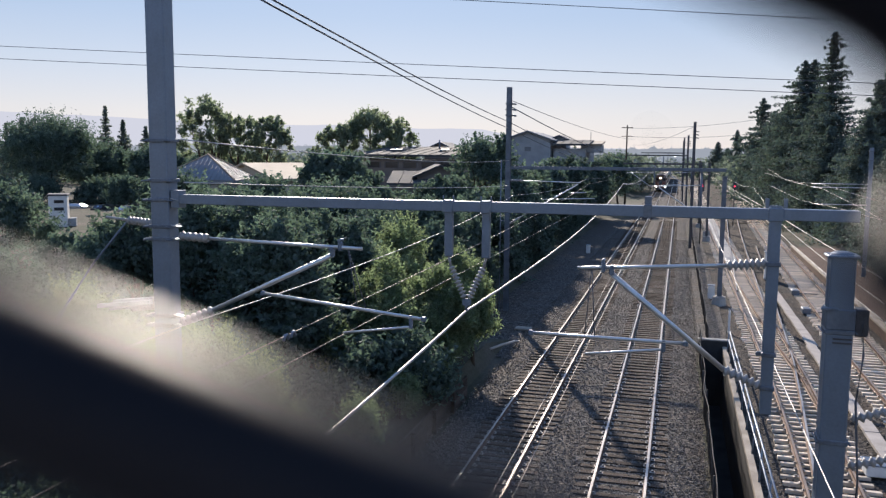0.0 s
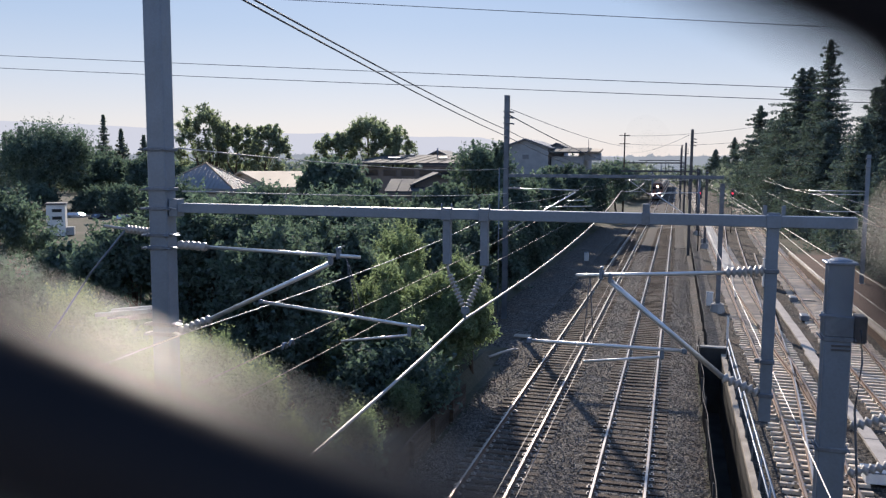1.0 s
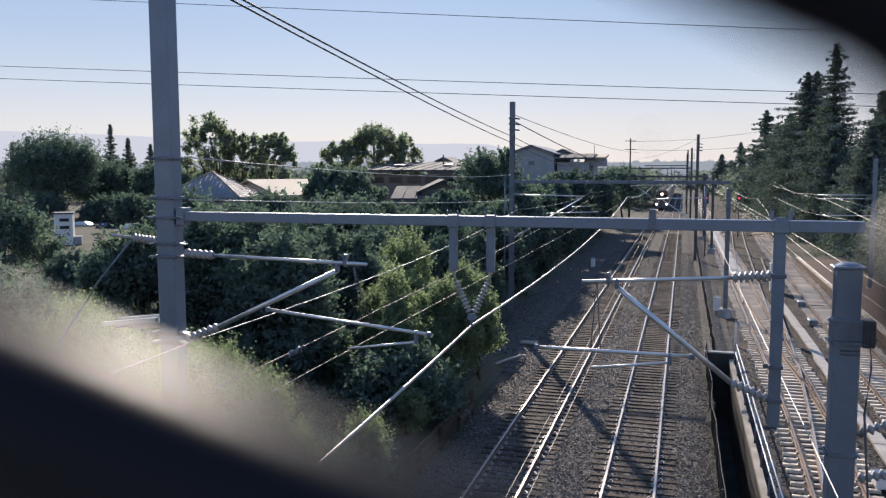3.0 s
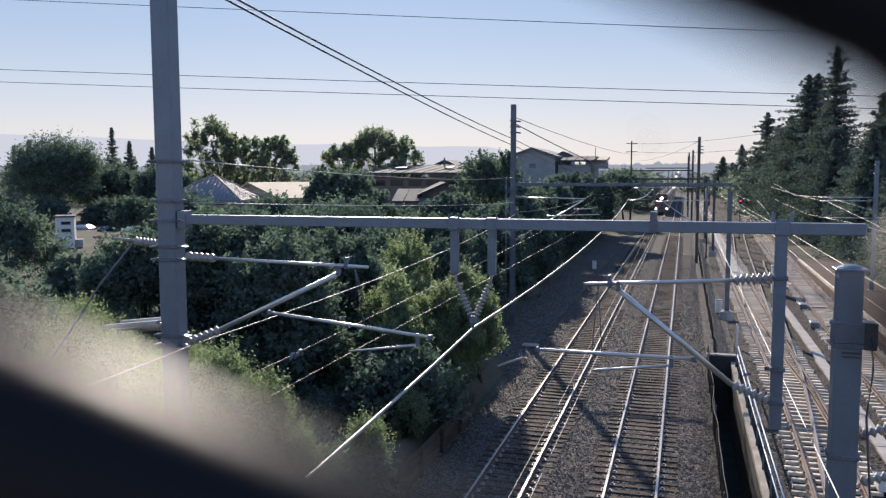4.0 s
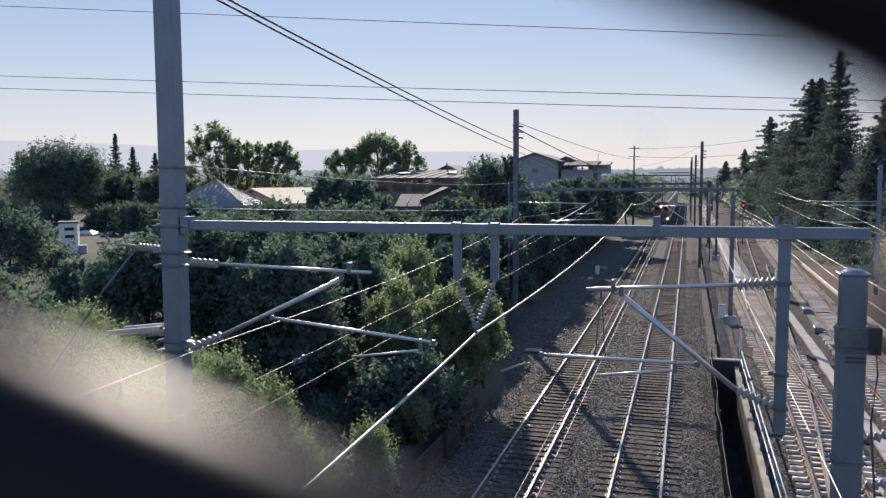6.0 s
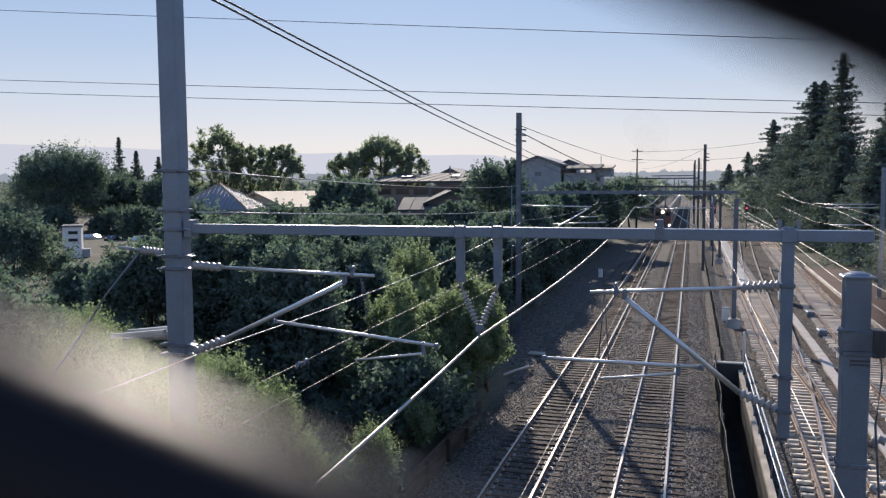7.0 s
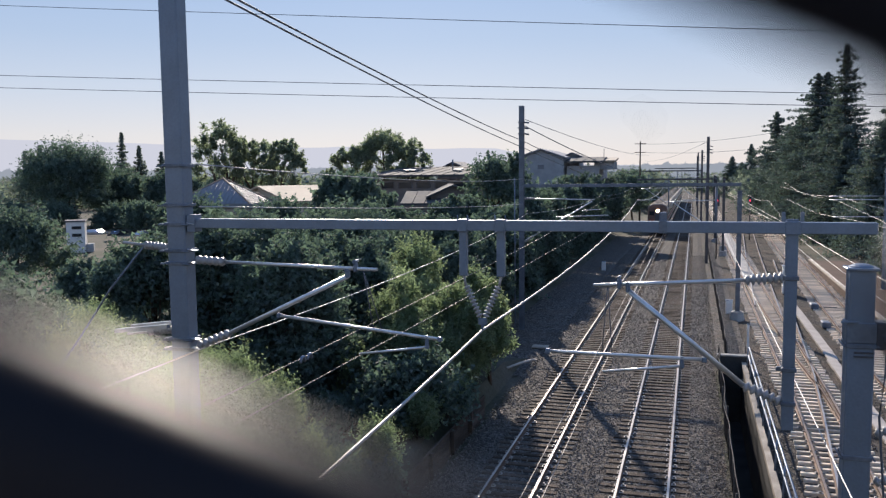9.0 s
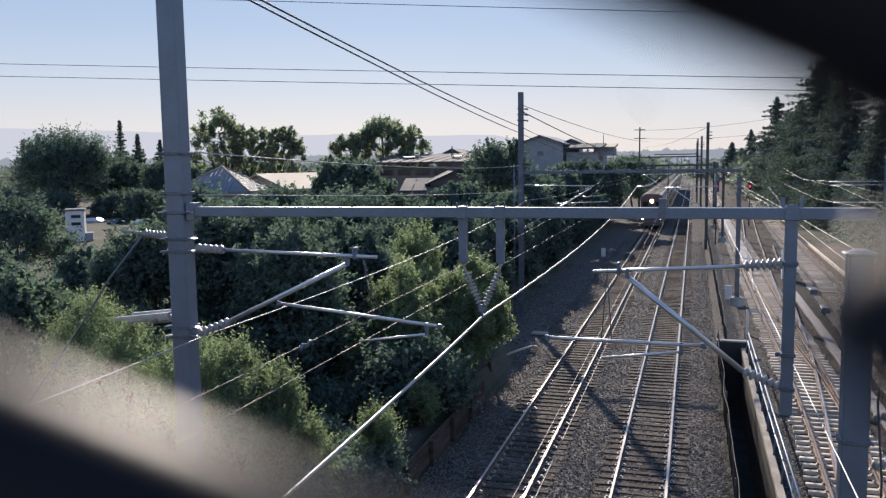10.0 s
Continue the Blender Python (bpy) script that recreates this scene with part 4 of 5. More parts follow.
def make_tree(x, y, top, radius, leaf, label, seed, n_clump=40, per=350, size=0.16, crown_low=0.35, name="tree", z0=-0.3, squash=1.0, clump=(0.16, 0.3), category="tree", group="trees beside the tracks", sprays=0):
    rng = np.random.default_rng(seed)
    t = thing(name, label, category, group, at=(x, y, z0))
    h = top - z0
    low = z0 + h * crown_low
    c = np.array([x, y, (low + top) / 2])
    rad = np.array([radius, radius * squash, (top - low) / 2])
    cl = clumps(rng, c, rad * 0.82, n_clump, (radius * clump[0], radius * clump[1]))
    bm = bmesh.new()
    limbs(bm, (x, y, z0 - 0.1), (x, y, low + (top - low) * 0.7), max(0.06, h * 0.022), [q for q, _ in cl[:14]], rng)
    part("trunk" if category == "tree" else "stem", bm, BARK, t)
    P, N = [], []
    for q, s in cl:
        m = int(per * 0.55)  # loose cloud of leaves
        d = rng.normal(size=(m, 3))
        P.append(q + d * np.array([s, s, s * 0.8]) * 0.52)
        N.append(d / np.linalg.norm(d, axis=1)[:, None])
        out = q - (c - np.array([0, 0, rad[2] * 0.6]))
        out = out / (np.linalg.norm(out) + 1e-6)
        for _ in range(7):  # twigs that stand out of the cloud
            w = out + rng.normal(size=3) * 0.7 + np.array([0, 0, 0.35])
            w /= np.linalg.norm(w)
            m = int(per * 0.065)
            u = rng.uniform(0.2, 1.0, m)
            P.append(q + w * (u * s * rng.uniform(1.0, 1.9))[:, None] + rng.normal(size=(m, 3)) * 0.09 * s)
            N.append(np.tile(w, (m, 1)))
        for _ in range(sprays):  # long upright shoots set with small leaves
            w = out * 0.5 + rng.normal(size=3) * 0.35 + np.array([0, 0, 0.9])
            w /= np.linalg.norm(w)
            start = q + rng.normal(size=3) * s * 0.45
            u = np.linspace(0, rng.uniform(0.35, 0.75), 15)
            P.append(start + w * u[:, None] + rng.normal(size=(15, 3)) * 0.035)
            N.append(np.tile(w, (15, 1)))
    P, N = np.concatenate(P), np.concatenate(N)
    keep = P[:, 2] > z0 + 0.05
    me = leaf_mesh("crown", P[keep], N[keep], size, rng, 0.38 if sprays else 0.55)
    mesh_part("crown" if category == "tree" else "foliage", me, leaf, t)
    return t


def make_conifer(x, y, top, radius, label, seed, n_whorl=26, size=0.22, z0=-0.3, leaf=None, per=130, base=0.08, power=0.8):
    """A redwood: straight trunk, tiers of drooping boughs carrying separate needle tufts, open between them."""
    rng = np.random.default_rng(seed)
    t = thing("conifer_tree", label, "tree", "tall conifers", at=(x, y, z0))
    h = top - z0
    bm = bmesh.new()
    ring_tube(bm, [(x, y, z0 - 0.1), (x + rng.normal() * 0.1, y, z0 + h * 0.5), (x, y, top - 0.2)], [h * 0.022, h * 0.012, 0.03], 10)
    P, N = [], []
    for i in range(n_whorl):
        f = (i / (n_whorl - 1)) ** 0.85
        z = z0 + h * (base + (1 - base) * min(1, f + rng.normal() * 0.016 * (1 - f)))
        reach = radius * (1 - f) ** power * rng.uniform(0.6, 1.3) + 0.15
        k = 8 if f < 0.6 else 6
        a0 = rng.uniform(0, 6.28)
        for j in range(k):
            a = a0 + 6.283 * j / k + rng.normal() * 0.3
            rr = reach * rng.uniform(0.4, 1.3)
            d = np.array([math.cos(a), math.sin(a), 0])
            root = np.array([x, y, z])
            rise = rng.uniform(-0.22, 0.1) * rr + 0.25 * f
            tip = root + d * rr + np.array([0, 0, rise])
            ring_tube(bm, [tuple(root), tuple(tip)], [0.05 + 0.05 * (1 - f), 0.015], 5, caps=False)
            for u in np.linspace(0.25, 1.0, max(2, int(rr / 0.75) + 1)):  # tufts hanging from the bough
                s = (0.2 + 0.16 * (1 - u) + 0.04 * rr) * rng.uniform(0.6, 1.4) * (1.4 - 1.1 * f)
                q = root + (tip - root) * u + rng.normal(size=3) * np.array([0.25, 0.25, 0.1]) * s
                m = int(per * 0.34)
                P.append(q + rng.normal(size=(m, 3)) * np.array([s, s, s * 0.62]) + np.array([0, 0, -0.25 * s]))
                N.append(np.tile(np.array([0, 0, 1.0]), (m, 1)))
    part("trunk", bm, BARK, t)
    P, N = np.concatenate(P), np.concatenate(N)
    mesh_part("crown", leaf_mesh("crown", P, N, size, rng, 0.34), leaf or LEAF_RED, t)


def make_plants():
    SH = dict(name="bush", category="bush", group="shrubs beside the ballast")
    # shrubs close to the ballast
    near = [(-11.3, 31.0, 5.4, 1.8), (-9.6, 32.2, 5.0, 1.6), (-10.3, 30.0, 4.2, 1.7), (-8.9, 33.8, 5.7, 1.3), (-9.3, 31.2, 3.2, 1.3), (-8.7, 31.6, 4.6, 1.1), (-8.6, 34.8, 5.0, 1.1), (-8.8, 28.6, 2.2, 0.8), (-8.9, 25.8, 1.7, 0.7), (-11.6, 28.2, 3.0, 1.2), (-10.4, 27.6, 2.4, 1.0), (-9.5, 28.8, 2.6, 0.9), (-8.8, 21.6, 2.3, 0.7), (-13.2, 37.5, 6.7, 1.9), (-12.4, 34.5, 5.2, 1.8),
            (-11.2, 17.6, 5.6, 1.3), (-12.6, 18.6, 5.3, 1.5), (-10.4, 17.0, 4.5, 1.2), (-14.2, 19.6, 5.0, 1.6), (-9.4, 18.4, 3.0, 0.7), (-10.1, 18.2, 4.7, 0.9), (-10.9, 18.0, 5.2, 1.0), (-9.9, 17.4, 3.4, 0.8), (-16.2, 20.2, 5.2, 1.8), (-18.5, 21.5, 5.6, 2.0)]
    for k, (x, y, top, r) in enumerate(near):
        make_tree(x, y, top, r, LEAF_BUSH, "bright green broad-leaved shrub with upright sprays", 1 + k, int(20 + 15 * r), 270, 0.062 if y > 25 else 0.04, -0.12, clump=(0.14, 0.34), z0=0.2, sprays=16, **SH)
    # undergrowth that hides the soil
    rng = np.random.default_rng(3)
    for k in range(18):
        y = rng.uniform(26, 40)
        x = -9.2 - (k / 17) * 15 - rng.uniform(0, 1.5)
        make_tree(x, y, rng.uniform(1.8, 3.4), rng.uniform(1.5, 2.4), LEAF_OAK, "low dark undergrowth shrub in the shade", 300 + k, 30, 240, 0.09, -0.2, clump=(0.2, 0.4), z0=0.1, **SH)
    # low growth on the bank nearest the overpass
    for k in range(22):
        x, y = -9.1 - 7.5 * rng.uniform(0, 1) ** 1.3, rng.uniform(13.5, 27)
        make_tree(x, y, rng.uniform(1.1, 2.3), rng.uniform(1.0, 1.7), LEAF_OAK, "low dark undergrowth shrub in the shade", 340 + k, 22, 220, 0.065, -0.2, clump=(0.2, 0.4), z0=0.1, **SH)
    # dark wooded bank
    bank = [(-18, 29.3, 8.35, 3.1), (-14.6, 27.8, 7.6, 2.6), (-19.6, 33, 8.4, 2.9), (-16.6, 31.5, 7.7, 2.6), (-21.2, 28.0, 7.6, 2.6), (-16.2, 42, 6.6, 3.0), (-14.5, 47, 7.2, 3.0), (-20, 45, 8.2, 4), (-22, 35.3, 8.2, 2.5), (-15.2, 35, 7.2, 2.4), (-13, 43, 6.0, 2.1), (-12.8, 49, 6.2, 2.1)]
    for k, (x, y, top, r) in enumerate(bank):
        make_tree(x, y, top, r, LEAF_OAK, "dark evergreen tree on the wooded bank", 20 + k, 72, 480, 0.088, -0.1, clump=(0.16, 0.32), z0=-0.3)
    # row along the tracks farther on
    row = [(-12.8, 56, 6.4, 2.4), (-13.8, 62, 7.6, 2.8), (-13.5, 69, 8.0, 3), (-17.3, 75, 12.4, 4.1), (-14, 78, 8.6, 3), (-13.9, 88, 9.3, 3.1), (-13.7, 98, 9.9, 3.3), (-13.0, 108, 9.8, 3.1), (-12.7, 120, 9.5, 3.1), (-12.8, 134, 9.4, 3.3), (-12, 150, 10, 4), (-12, 172, 10.5, 4), (-19, 66, 8.2, 3.2), (-25, 70, 6.4, 3.4)]
    for k, (x, y, top, r) in enumerate(row):
        make_tree(x, y, top, r, LEAF_OAK, "dark rounded tree in the row along the line", 50 + k, 50, 360, 0.15, -0.05, clump=(0.16, 0.34))
    # thick low growth under that row
    for k in range(16):
        y = 52 + k * 5.2
        make_tree(-13.4 - rng.uniform(0, 1.2), y, rng.uniform(2.2, 3.6), rng.uniform(1.9, 2.6), LEAF_OAK, "low dark undergrowth shrub in the shade", 370 + k, 22, 210, 0.13, -0.2, clump=(0.2, 0.4), z0=-0.25, **SH)
    # big trees farther left
    far = [(-124.8, 140, 16.6, 10.4, LEAF_OAK, "large round dark oak behind the car park"), (-121, 151, 11.2, 7, LEAF_OAK, "broad dark tree behind the car park"),
           (-108, 152, 11, 7, LEAF_OAK, "broad dark tree behind the car park"), (-29.5, 68, 10.4, 4.0, LEAF_OAK, "dark tree in front of the roofs"),
           (-48.8, 49, 7.3, 4.2, LEAF_OAK, "leafy tree at the edge of the car park"), (-31.5, 40, 4.9, 2.8, LEAF_OAK, "leafy shrub bank beside the car park"),
           (-36, 42, 4.3, 2.6, LEAF_OAK, "leafy shrub bank beside the car park"), (-26, 25, 6.0, 3.2, LEAF_OAK, "leafy tree near the bridge"),
           (-30, 33, 3.2, 2.4, LEAF_OAK, "low shrub near the bridge"), (-34, 35, 2.8, 2.2, LEAF_OAK, "low shrub near the bridge"),
           (-37, 55, 8.0, 3.6, LEAF_OAK, "dark tree in front of the hip roof"), (-31, 56, 8.0, 3.6, LEAF_OAK, "dark tree in front of the tan roof"), (-70, 112, 9.8, 5, LEAF_OAK, "dark tree among the houses"), (-60, 104, 9.4, 4.6, LEAF_OAK, "dark tree among the houses")]
    for k, (x, y, top, r, leaf, label) in enumerate(far):
        make_tree(x, y, top, r, leaf, label, 80 + k, int(22 + 11 * r), 320, 0.21 if y > 60 else 0.12, -0.04, clump=(0.16, 0.3))
    for k, (x, y, top, r) in enumerate([(-128, 127, 4.8, 4.6), (-119, 130, 4.8, 4.6), (-111, 137, 3.8, 4.4), (-100, 132, 5, 4.6), (-92, 131, 5.2, 4.6), (-84, 127, 5.4, 4.6), (-76, 122, 5.6, 4.2)]):
        make_tree(x, y, top, r, LEAF_OAK, "dense dark hedge shrub behind the car park", 240 + k, 44, 260, 0.2, -0.2, clump=(0.18, 0.36), z0=-0.9, **SH)
    # open-crowned trees against the sky
    airy = [(-60, 95, 17.9, 4.7), (-56, 97, 15.3, 3.9), (-50.5, 95, 15.4, 3.3), (-47, 108, 15.0, 4.2), (-43.5, 112, 17.2, 5.2), (-39, 110, 15.7, 4.0)]
    for k, (x, y, top, r) in enumerate(airy):
        make_tree(x, y, top, r, LEAF_EUC, "tall airy grey-green tree with an open crown", 100 + k, 105, 85, 0.17, 0.28, clump=(0.075, 0.14))
    # conifers right of the line
    con = [(20.6, 130, 27.2, 7.6), (18.9, 145, 24.9, 7.0), (20.3, 145, 25.0, 7.0), (20.9, 147, 20.0, 7.0), (18.0, 158, 19.2, 6.4), (18.2, 205, 23.0, 7.0), (18.4, 182, 18.8, 6.2), (17.2, 277, 18.0, 6.2), (14.4, 345, 15.6, 6), (19.2, 145, 17.4, 6),
           (23.9, 110, 20.2, 6.2), (23.2, 112, 18.8, 6), (20.8, 105, 14.2, 5), (19.5, 122, 13.6, 5), (18.2, 155, 13.6, 5.4), (19.4, 86, 10.6, 4), (19.2, 73, 7.4, 3.2), (21.6, 78, 12.2, 4.4), (18.0, 230, 13.8, 5.4), (17.2, 330, 13, 5.4)]
    for k, (x, y, top, r) in enumerate(con):
        make_conifer(x, y, top, r, "tall dark redwood beside the side tracks", 130 + k, 50 if y < 160 else 36, 0.2 if y < 160 else 0.28, per=66 if y < 160 else 52, base=0.02, power=0.58 if k in (1, 2, 3, 4, 5) else 0.8)
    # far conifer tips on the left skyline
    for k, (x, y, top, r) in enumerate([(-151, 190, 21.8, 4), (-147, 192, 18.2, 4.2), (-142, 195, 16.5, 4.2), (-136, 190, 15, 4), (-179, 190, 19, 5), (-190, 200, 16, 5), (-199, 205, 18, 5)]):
        make_conifer(x, y, top, r, "distant dark conifer on the skyline", 160 + k, 26, 0.32, leaf=LEAF_HAZE, per=50, power=1.0)


make_plants()


def far_woods():
    """Wooded skyline: many leaf clumps in a band that nobody could count."""
    rng = np.random.default_rng(7)
    P, N = [], []
    for _ in range(1500):
        y = rng.uniform(210, 480)
        a = rng.uniform(-1.05, 0.35)
        x = a * y
        if -9 < x < 13 and y < 390:
            continue
        h = rng.uniform(5, 11.5) + 3 * max(0, noise.noise(Vector((x * 0.02, y * 0.02, 5))))
        r = rng.uniform(2.5, 5)
        m = 90
        d = rng.normal(size=(m, 3))
        d /= np.linalg.norm(d, axis=1)[:, None]
        P.append(np.array([x, y, h * 0.5]) + d * np.array([r, r, h * 0.5]) * rng.uniform(0.5, 1, (m, 1)))
        N.append(d)
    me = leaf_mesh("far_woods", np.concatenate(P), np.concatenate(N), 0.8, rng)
    tagged(mesh_part("far_woods", me, LEAF_HAZE), "hazy band of distant woods", "woods", kind="stuff")


far_woods()


def skyline(name, label, category, r, a0, a1, n, height, colour, strength):
    """A plain outline far behind everything, glowing flatly in a painted haze colour."""
    bm = bmesh.new()
    lo, hi = [], []
    for i in range(n + 1):
        a = radians(a0 + (a1 - a0) * i / n)
        lo.append(bm.verts.new((r * math.sin(a), r * math.cos(a), -30)))
        hi.append(bm.verts.new((r * math.sin(a), r * math.cos(a), height(i / n, i))))
    for i in range(n):
        bm.faces.new((lo[i], lo[i + 1], hi[i + 1], hi[i]))
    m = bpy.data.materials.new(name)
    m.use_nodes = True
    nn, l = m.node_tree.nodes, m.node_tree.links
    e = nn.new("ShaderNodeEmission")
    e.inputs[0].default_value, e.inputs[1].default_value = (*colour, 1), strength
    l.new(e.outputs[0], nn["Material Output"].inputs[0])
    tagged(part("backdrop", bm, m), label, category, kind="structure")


def make_hills():
    def hills(f, i):
        ridge = np.interp(f, (0, 0.2, 0.27, 0.4, 0.47, 0.56, 0.62, 1), (215, 208, 194, 168, 160, 146, 55, 40))
        return float(ridge) + 7 * noise.noise(Vector((f * 26, 4, 2))) + 3 * noise.noise(Vector((f * 90, 1, 5)))

    def woods(f, i):
        tips = 5.0 * abs(noise.noise(Vector((f * 1300, 1, 7)))) + 5 * max(0, noise.noise(Vector((f * 160, 3, 1))))
        return 18 + 0.8 * tips + 5 * noise.noise(Vector((f * 14, 2, 4)))

    # both colours already hold the distance haze; the outlines emit and take no light
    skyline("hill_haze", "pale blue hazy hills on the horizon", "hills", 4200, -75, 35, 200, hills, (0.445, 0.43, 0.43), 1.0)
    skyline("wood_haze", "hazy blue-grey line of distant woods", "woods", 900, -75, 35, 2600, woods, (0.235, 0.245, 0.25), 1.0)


make_hills()


# ---------------------------------------------------------------- buildings
def window(parent, c, w, h, facing="y", name="window", frame_mat=None):
    """A framed pane set 3 cm proud of a wall; the wall faces -y or +x."""
    bm = bmesh.new()
    d = 0.06
    sx = (w, d, h) if facing == "y" else (d, w, h)
    box(bm, c, sx, 0.01)
    wdw = part(name, bm, frame_mat or WHITE_PAINT, parent)
    bm = bmesh.new()
    off = (0, -0.035, 0) if facing == "y" else (0.035, 0, 0)
    box(bm, Vector(c) + Vector(off), (w * 0.84, 0.02, h * 0.84) if facing == "y" else (0.02, w * 0.84, h * 0.84))
    part("pane", bm, GLASS, wdw)


def walls(b, x0, x1, y0, y1, z, mat):
    bm = bmesh.new()
    box(bm, ((x0 + x1) / 2, (y0 + y1) / 2, z / 2 - 0.2), (x1 - x0, y1 - y0, z + 0.4), 0.02)
    part("wall", bm, mat, b)


def hip_roof(b, x0, x1, y0, y1, eave, ridge, mat, seams=0, over=0.6):
    x0, x1, y0, y1 = x0 - over, x1 + over, y0 - over, y1 + over
    cx, cy = (x0 + x1) / 2, (y0 + y1) / 2
    half = min(x1 - x0, y1 - y0) / 2
    ra = (x0 + half, cy) if x1 - x0 > y1 - y0 else (cx, y0 + half)
    rb = (x1 - half, cy) if x1 - x0 > y1 - y0 else (cx, y1 - half)
    bm = bmesh.new()
    c = [bm.verts.new((x, y, eave)) for x, y in ((x0, y0), (x1, y0), (x1, y1), (x0, y1))]
    u = [bm.verts.new((x, y, eave - 0.25)) for x, y in ((x0, y0), (x1, y0), (x1, y1), (x0, y1))]
    a, d = bm.verts.new((*ra, ridge)), bm.verts.new((*rb, ridge + 0.001))
    if x1 - x0 > y1 - y0:
        bm.faces.new((c[0], c[1], d, a)), bm.faces.new((c[1], c[2], d)), bm.faces.new((c[2], c[3], a, d)), bm.faces.new((c[3], c[0], a))
    else:
        bm.faces.new((c[0], c[1], a)), bm.faces.new((c[1], c[2], d, a)), bm.faces.new((c[2], c[3], d)), bm.faces.new((c[3], c[0], a, d))
    for i in range(4):
        bm.faces.new((u[i], u[(i + 1) % 4], c[(i + 1) % 4], c[i]))
    bm.faces.new(u[::-1])
    roof = part("roof", bm, mat, b)
    for i in range(seams):  # standing seams on the two slopes that face the line
        f = (i + 0.5) / seams
        for p, q in (((x0 + (x1 - x0) * f, y0), (cx, cy)), ((x1, y0 + (y1 - y0) * f), (cx, cy))):
            s = min(1.0, 2 * min(f, 1 - f))
            e = Vector((p[0], p[1], eave + 0.03))
            horizontal = p[1] == y0
            t = Vector((p[0], y0 + half * s, eave + (ridge - eave) * s + 0.03)) if horizontal else Vector((x1 - half * s, p[1], eave + (ridge - eave) * s + 0.03))
            bm = bmesh.new()
            ring_tube(bm, [e, t], 0.02, 4)
            part("seam", bm, mat, roof)
    for k in [(x0, y0), (x1, y0), (x1, y1), (x0, y1)]:
        bm = bmesh.new()
        end = ra if (x1 - x0 > y1 - y0 and k[0] == x0) or (x1 - x0 <= y1 - y0 and k[1] == y0) else rb
        ring_tube(bm, [(k[0], k[1], eave + 0.03), (end[0], end[1], ridge + 0.05)], 0.08, 5)
        part("hip_cap", bm, ROOF_TAN, roof)
    return roof


def gable_roof(b, x0, x1, y0, y1, eave, ridge, mat, over=0.7, along="x", wall=None):
    x0, x1, y0, y1 = x0 - over, x1 + over, y0 - over, y1 + over
    bm = bmesh.new()
    if along == "x":
        prof = [(y0, eave), ((y0 + y1) / 2, ridge), (y1, eave), (y1, eave - 0.22), ((y0 + y1) / 2, ridge - 0.22), (y0, eave - 0.22)]
        rings = [[bm.verts.new((x, y, z)) for y, z in prof] for x in (x0, x1)]
    else:
        prof = [(x0, eave), ((x0 + x1) / 2, ridge), (x1, eave), (x1, eave - 0.22), ((x0 + x1) / 2, ridge - 0.22), (x0, eave - 0.22)]
        rings = [[bm.verts.new((x, y, z)) for x, z in prof] for y in (y0, y1)]
    for i in range(6):
        j = (i + 1) % 6
        bm.faces.new((rings[0][i], rings[0][j], rings[1][j], rings[1][i]))
    bm.faces.new(rings[0]), bm.faces.new(rings[1][::-1])
    bmesh.ops.recalc_face_normals(bm, faces=bm.faces)
    part("roof", bm, mat, b)
    if wall:
        # the masonry gables under the roof
        o = over + 0.05
        bm = bmesh.new()
        d = 0.22 + 0.03
        slope = (ridge - eave) / ((y1 - y0) / 2 if along == "x" else (x1 - x0) / 2)
        if along == "x":
            tri = [(y0 + o, eave - 1), (y1 - o, eave - 1), (y1 - o, eave + slope * o - d), ((y0 + y1) / 2, ridge - d), (y0 + o, eave + slope * o - d)]
            ends = [[bm.verts.new((x, y, z)) for y, z in tri] for x in (x0 + o, x1 - o)]
        else:
            tri = [(x0 + o, eave - 1), (x1 - o, eave - 1), (x1 - o, eave + slope * o - d), ((x0 + x1) / 2, ridge - d), (x0 + o, eave + slope * o - d)]
            ends = [[bm.verts.new((x, y, z)) for x, z in tri] for y in (y0 + o, y1 - o)]
        for i in range(5):
            bm.faces.new((ends[0][i], ends[0][(i + 1) % 5], ends[1][(i + 1) % 5], ends[1][i]))
        bm.faces.new(ends[0][::-1]), bm.faces.new(ends[1])
        bmesh.ops.recalc_face_normals(bm, faces=bm.faces)
        part("gable", bm, wall, b)


def turn(b, rz):
    """Turn a finished building on its base."""
    b.matrix_basis = Matrix.Translation(b.matrix_basis.translation) @ pose(0, 0, 0, 0, 0, rz)


def slab_roof(b, x0, x1, y0, y1, z0, z1, mat, thick=0.25):
    """A single slope rising from z0 at the front to z1 at the back."""
    bm = bmesh.new()
    top = [bm.verts.new(c) for c in ((x0, y0, z0), (x1, y0, z0), (x1, y1, z1), (x0, y1, z1))]
    low = [bm.verts.new(v.co - Vector((0, 0, thick))) for v in top]
    bm.faces.new(top), bm.faces.new(low[::-1])
    for i in range(4):
        bm.faces.new((low[i], low[(i + 1) % 4], top[(i + 1) % 4], top[i]))
    roof = part("roof", bm, mat, b)
    n = max(2, int((x1 - x0) / 1.3))
    for i in range(1, n):
        x = x0 + (x1 - x0) * i / n
        bm = bmesh.new()
        ring_tube(bm, [(x, y0, z0 + 0.03), (x, y1, z1 + 0.03)], 0.03, 4)
        part("seam", bm, mat, roof)


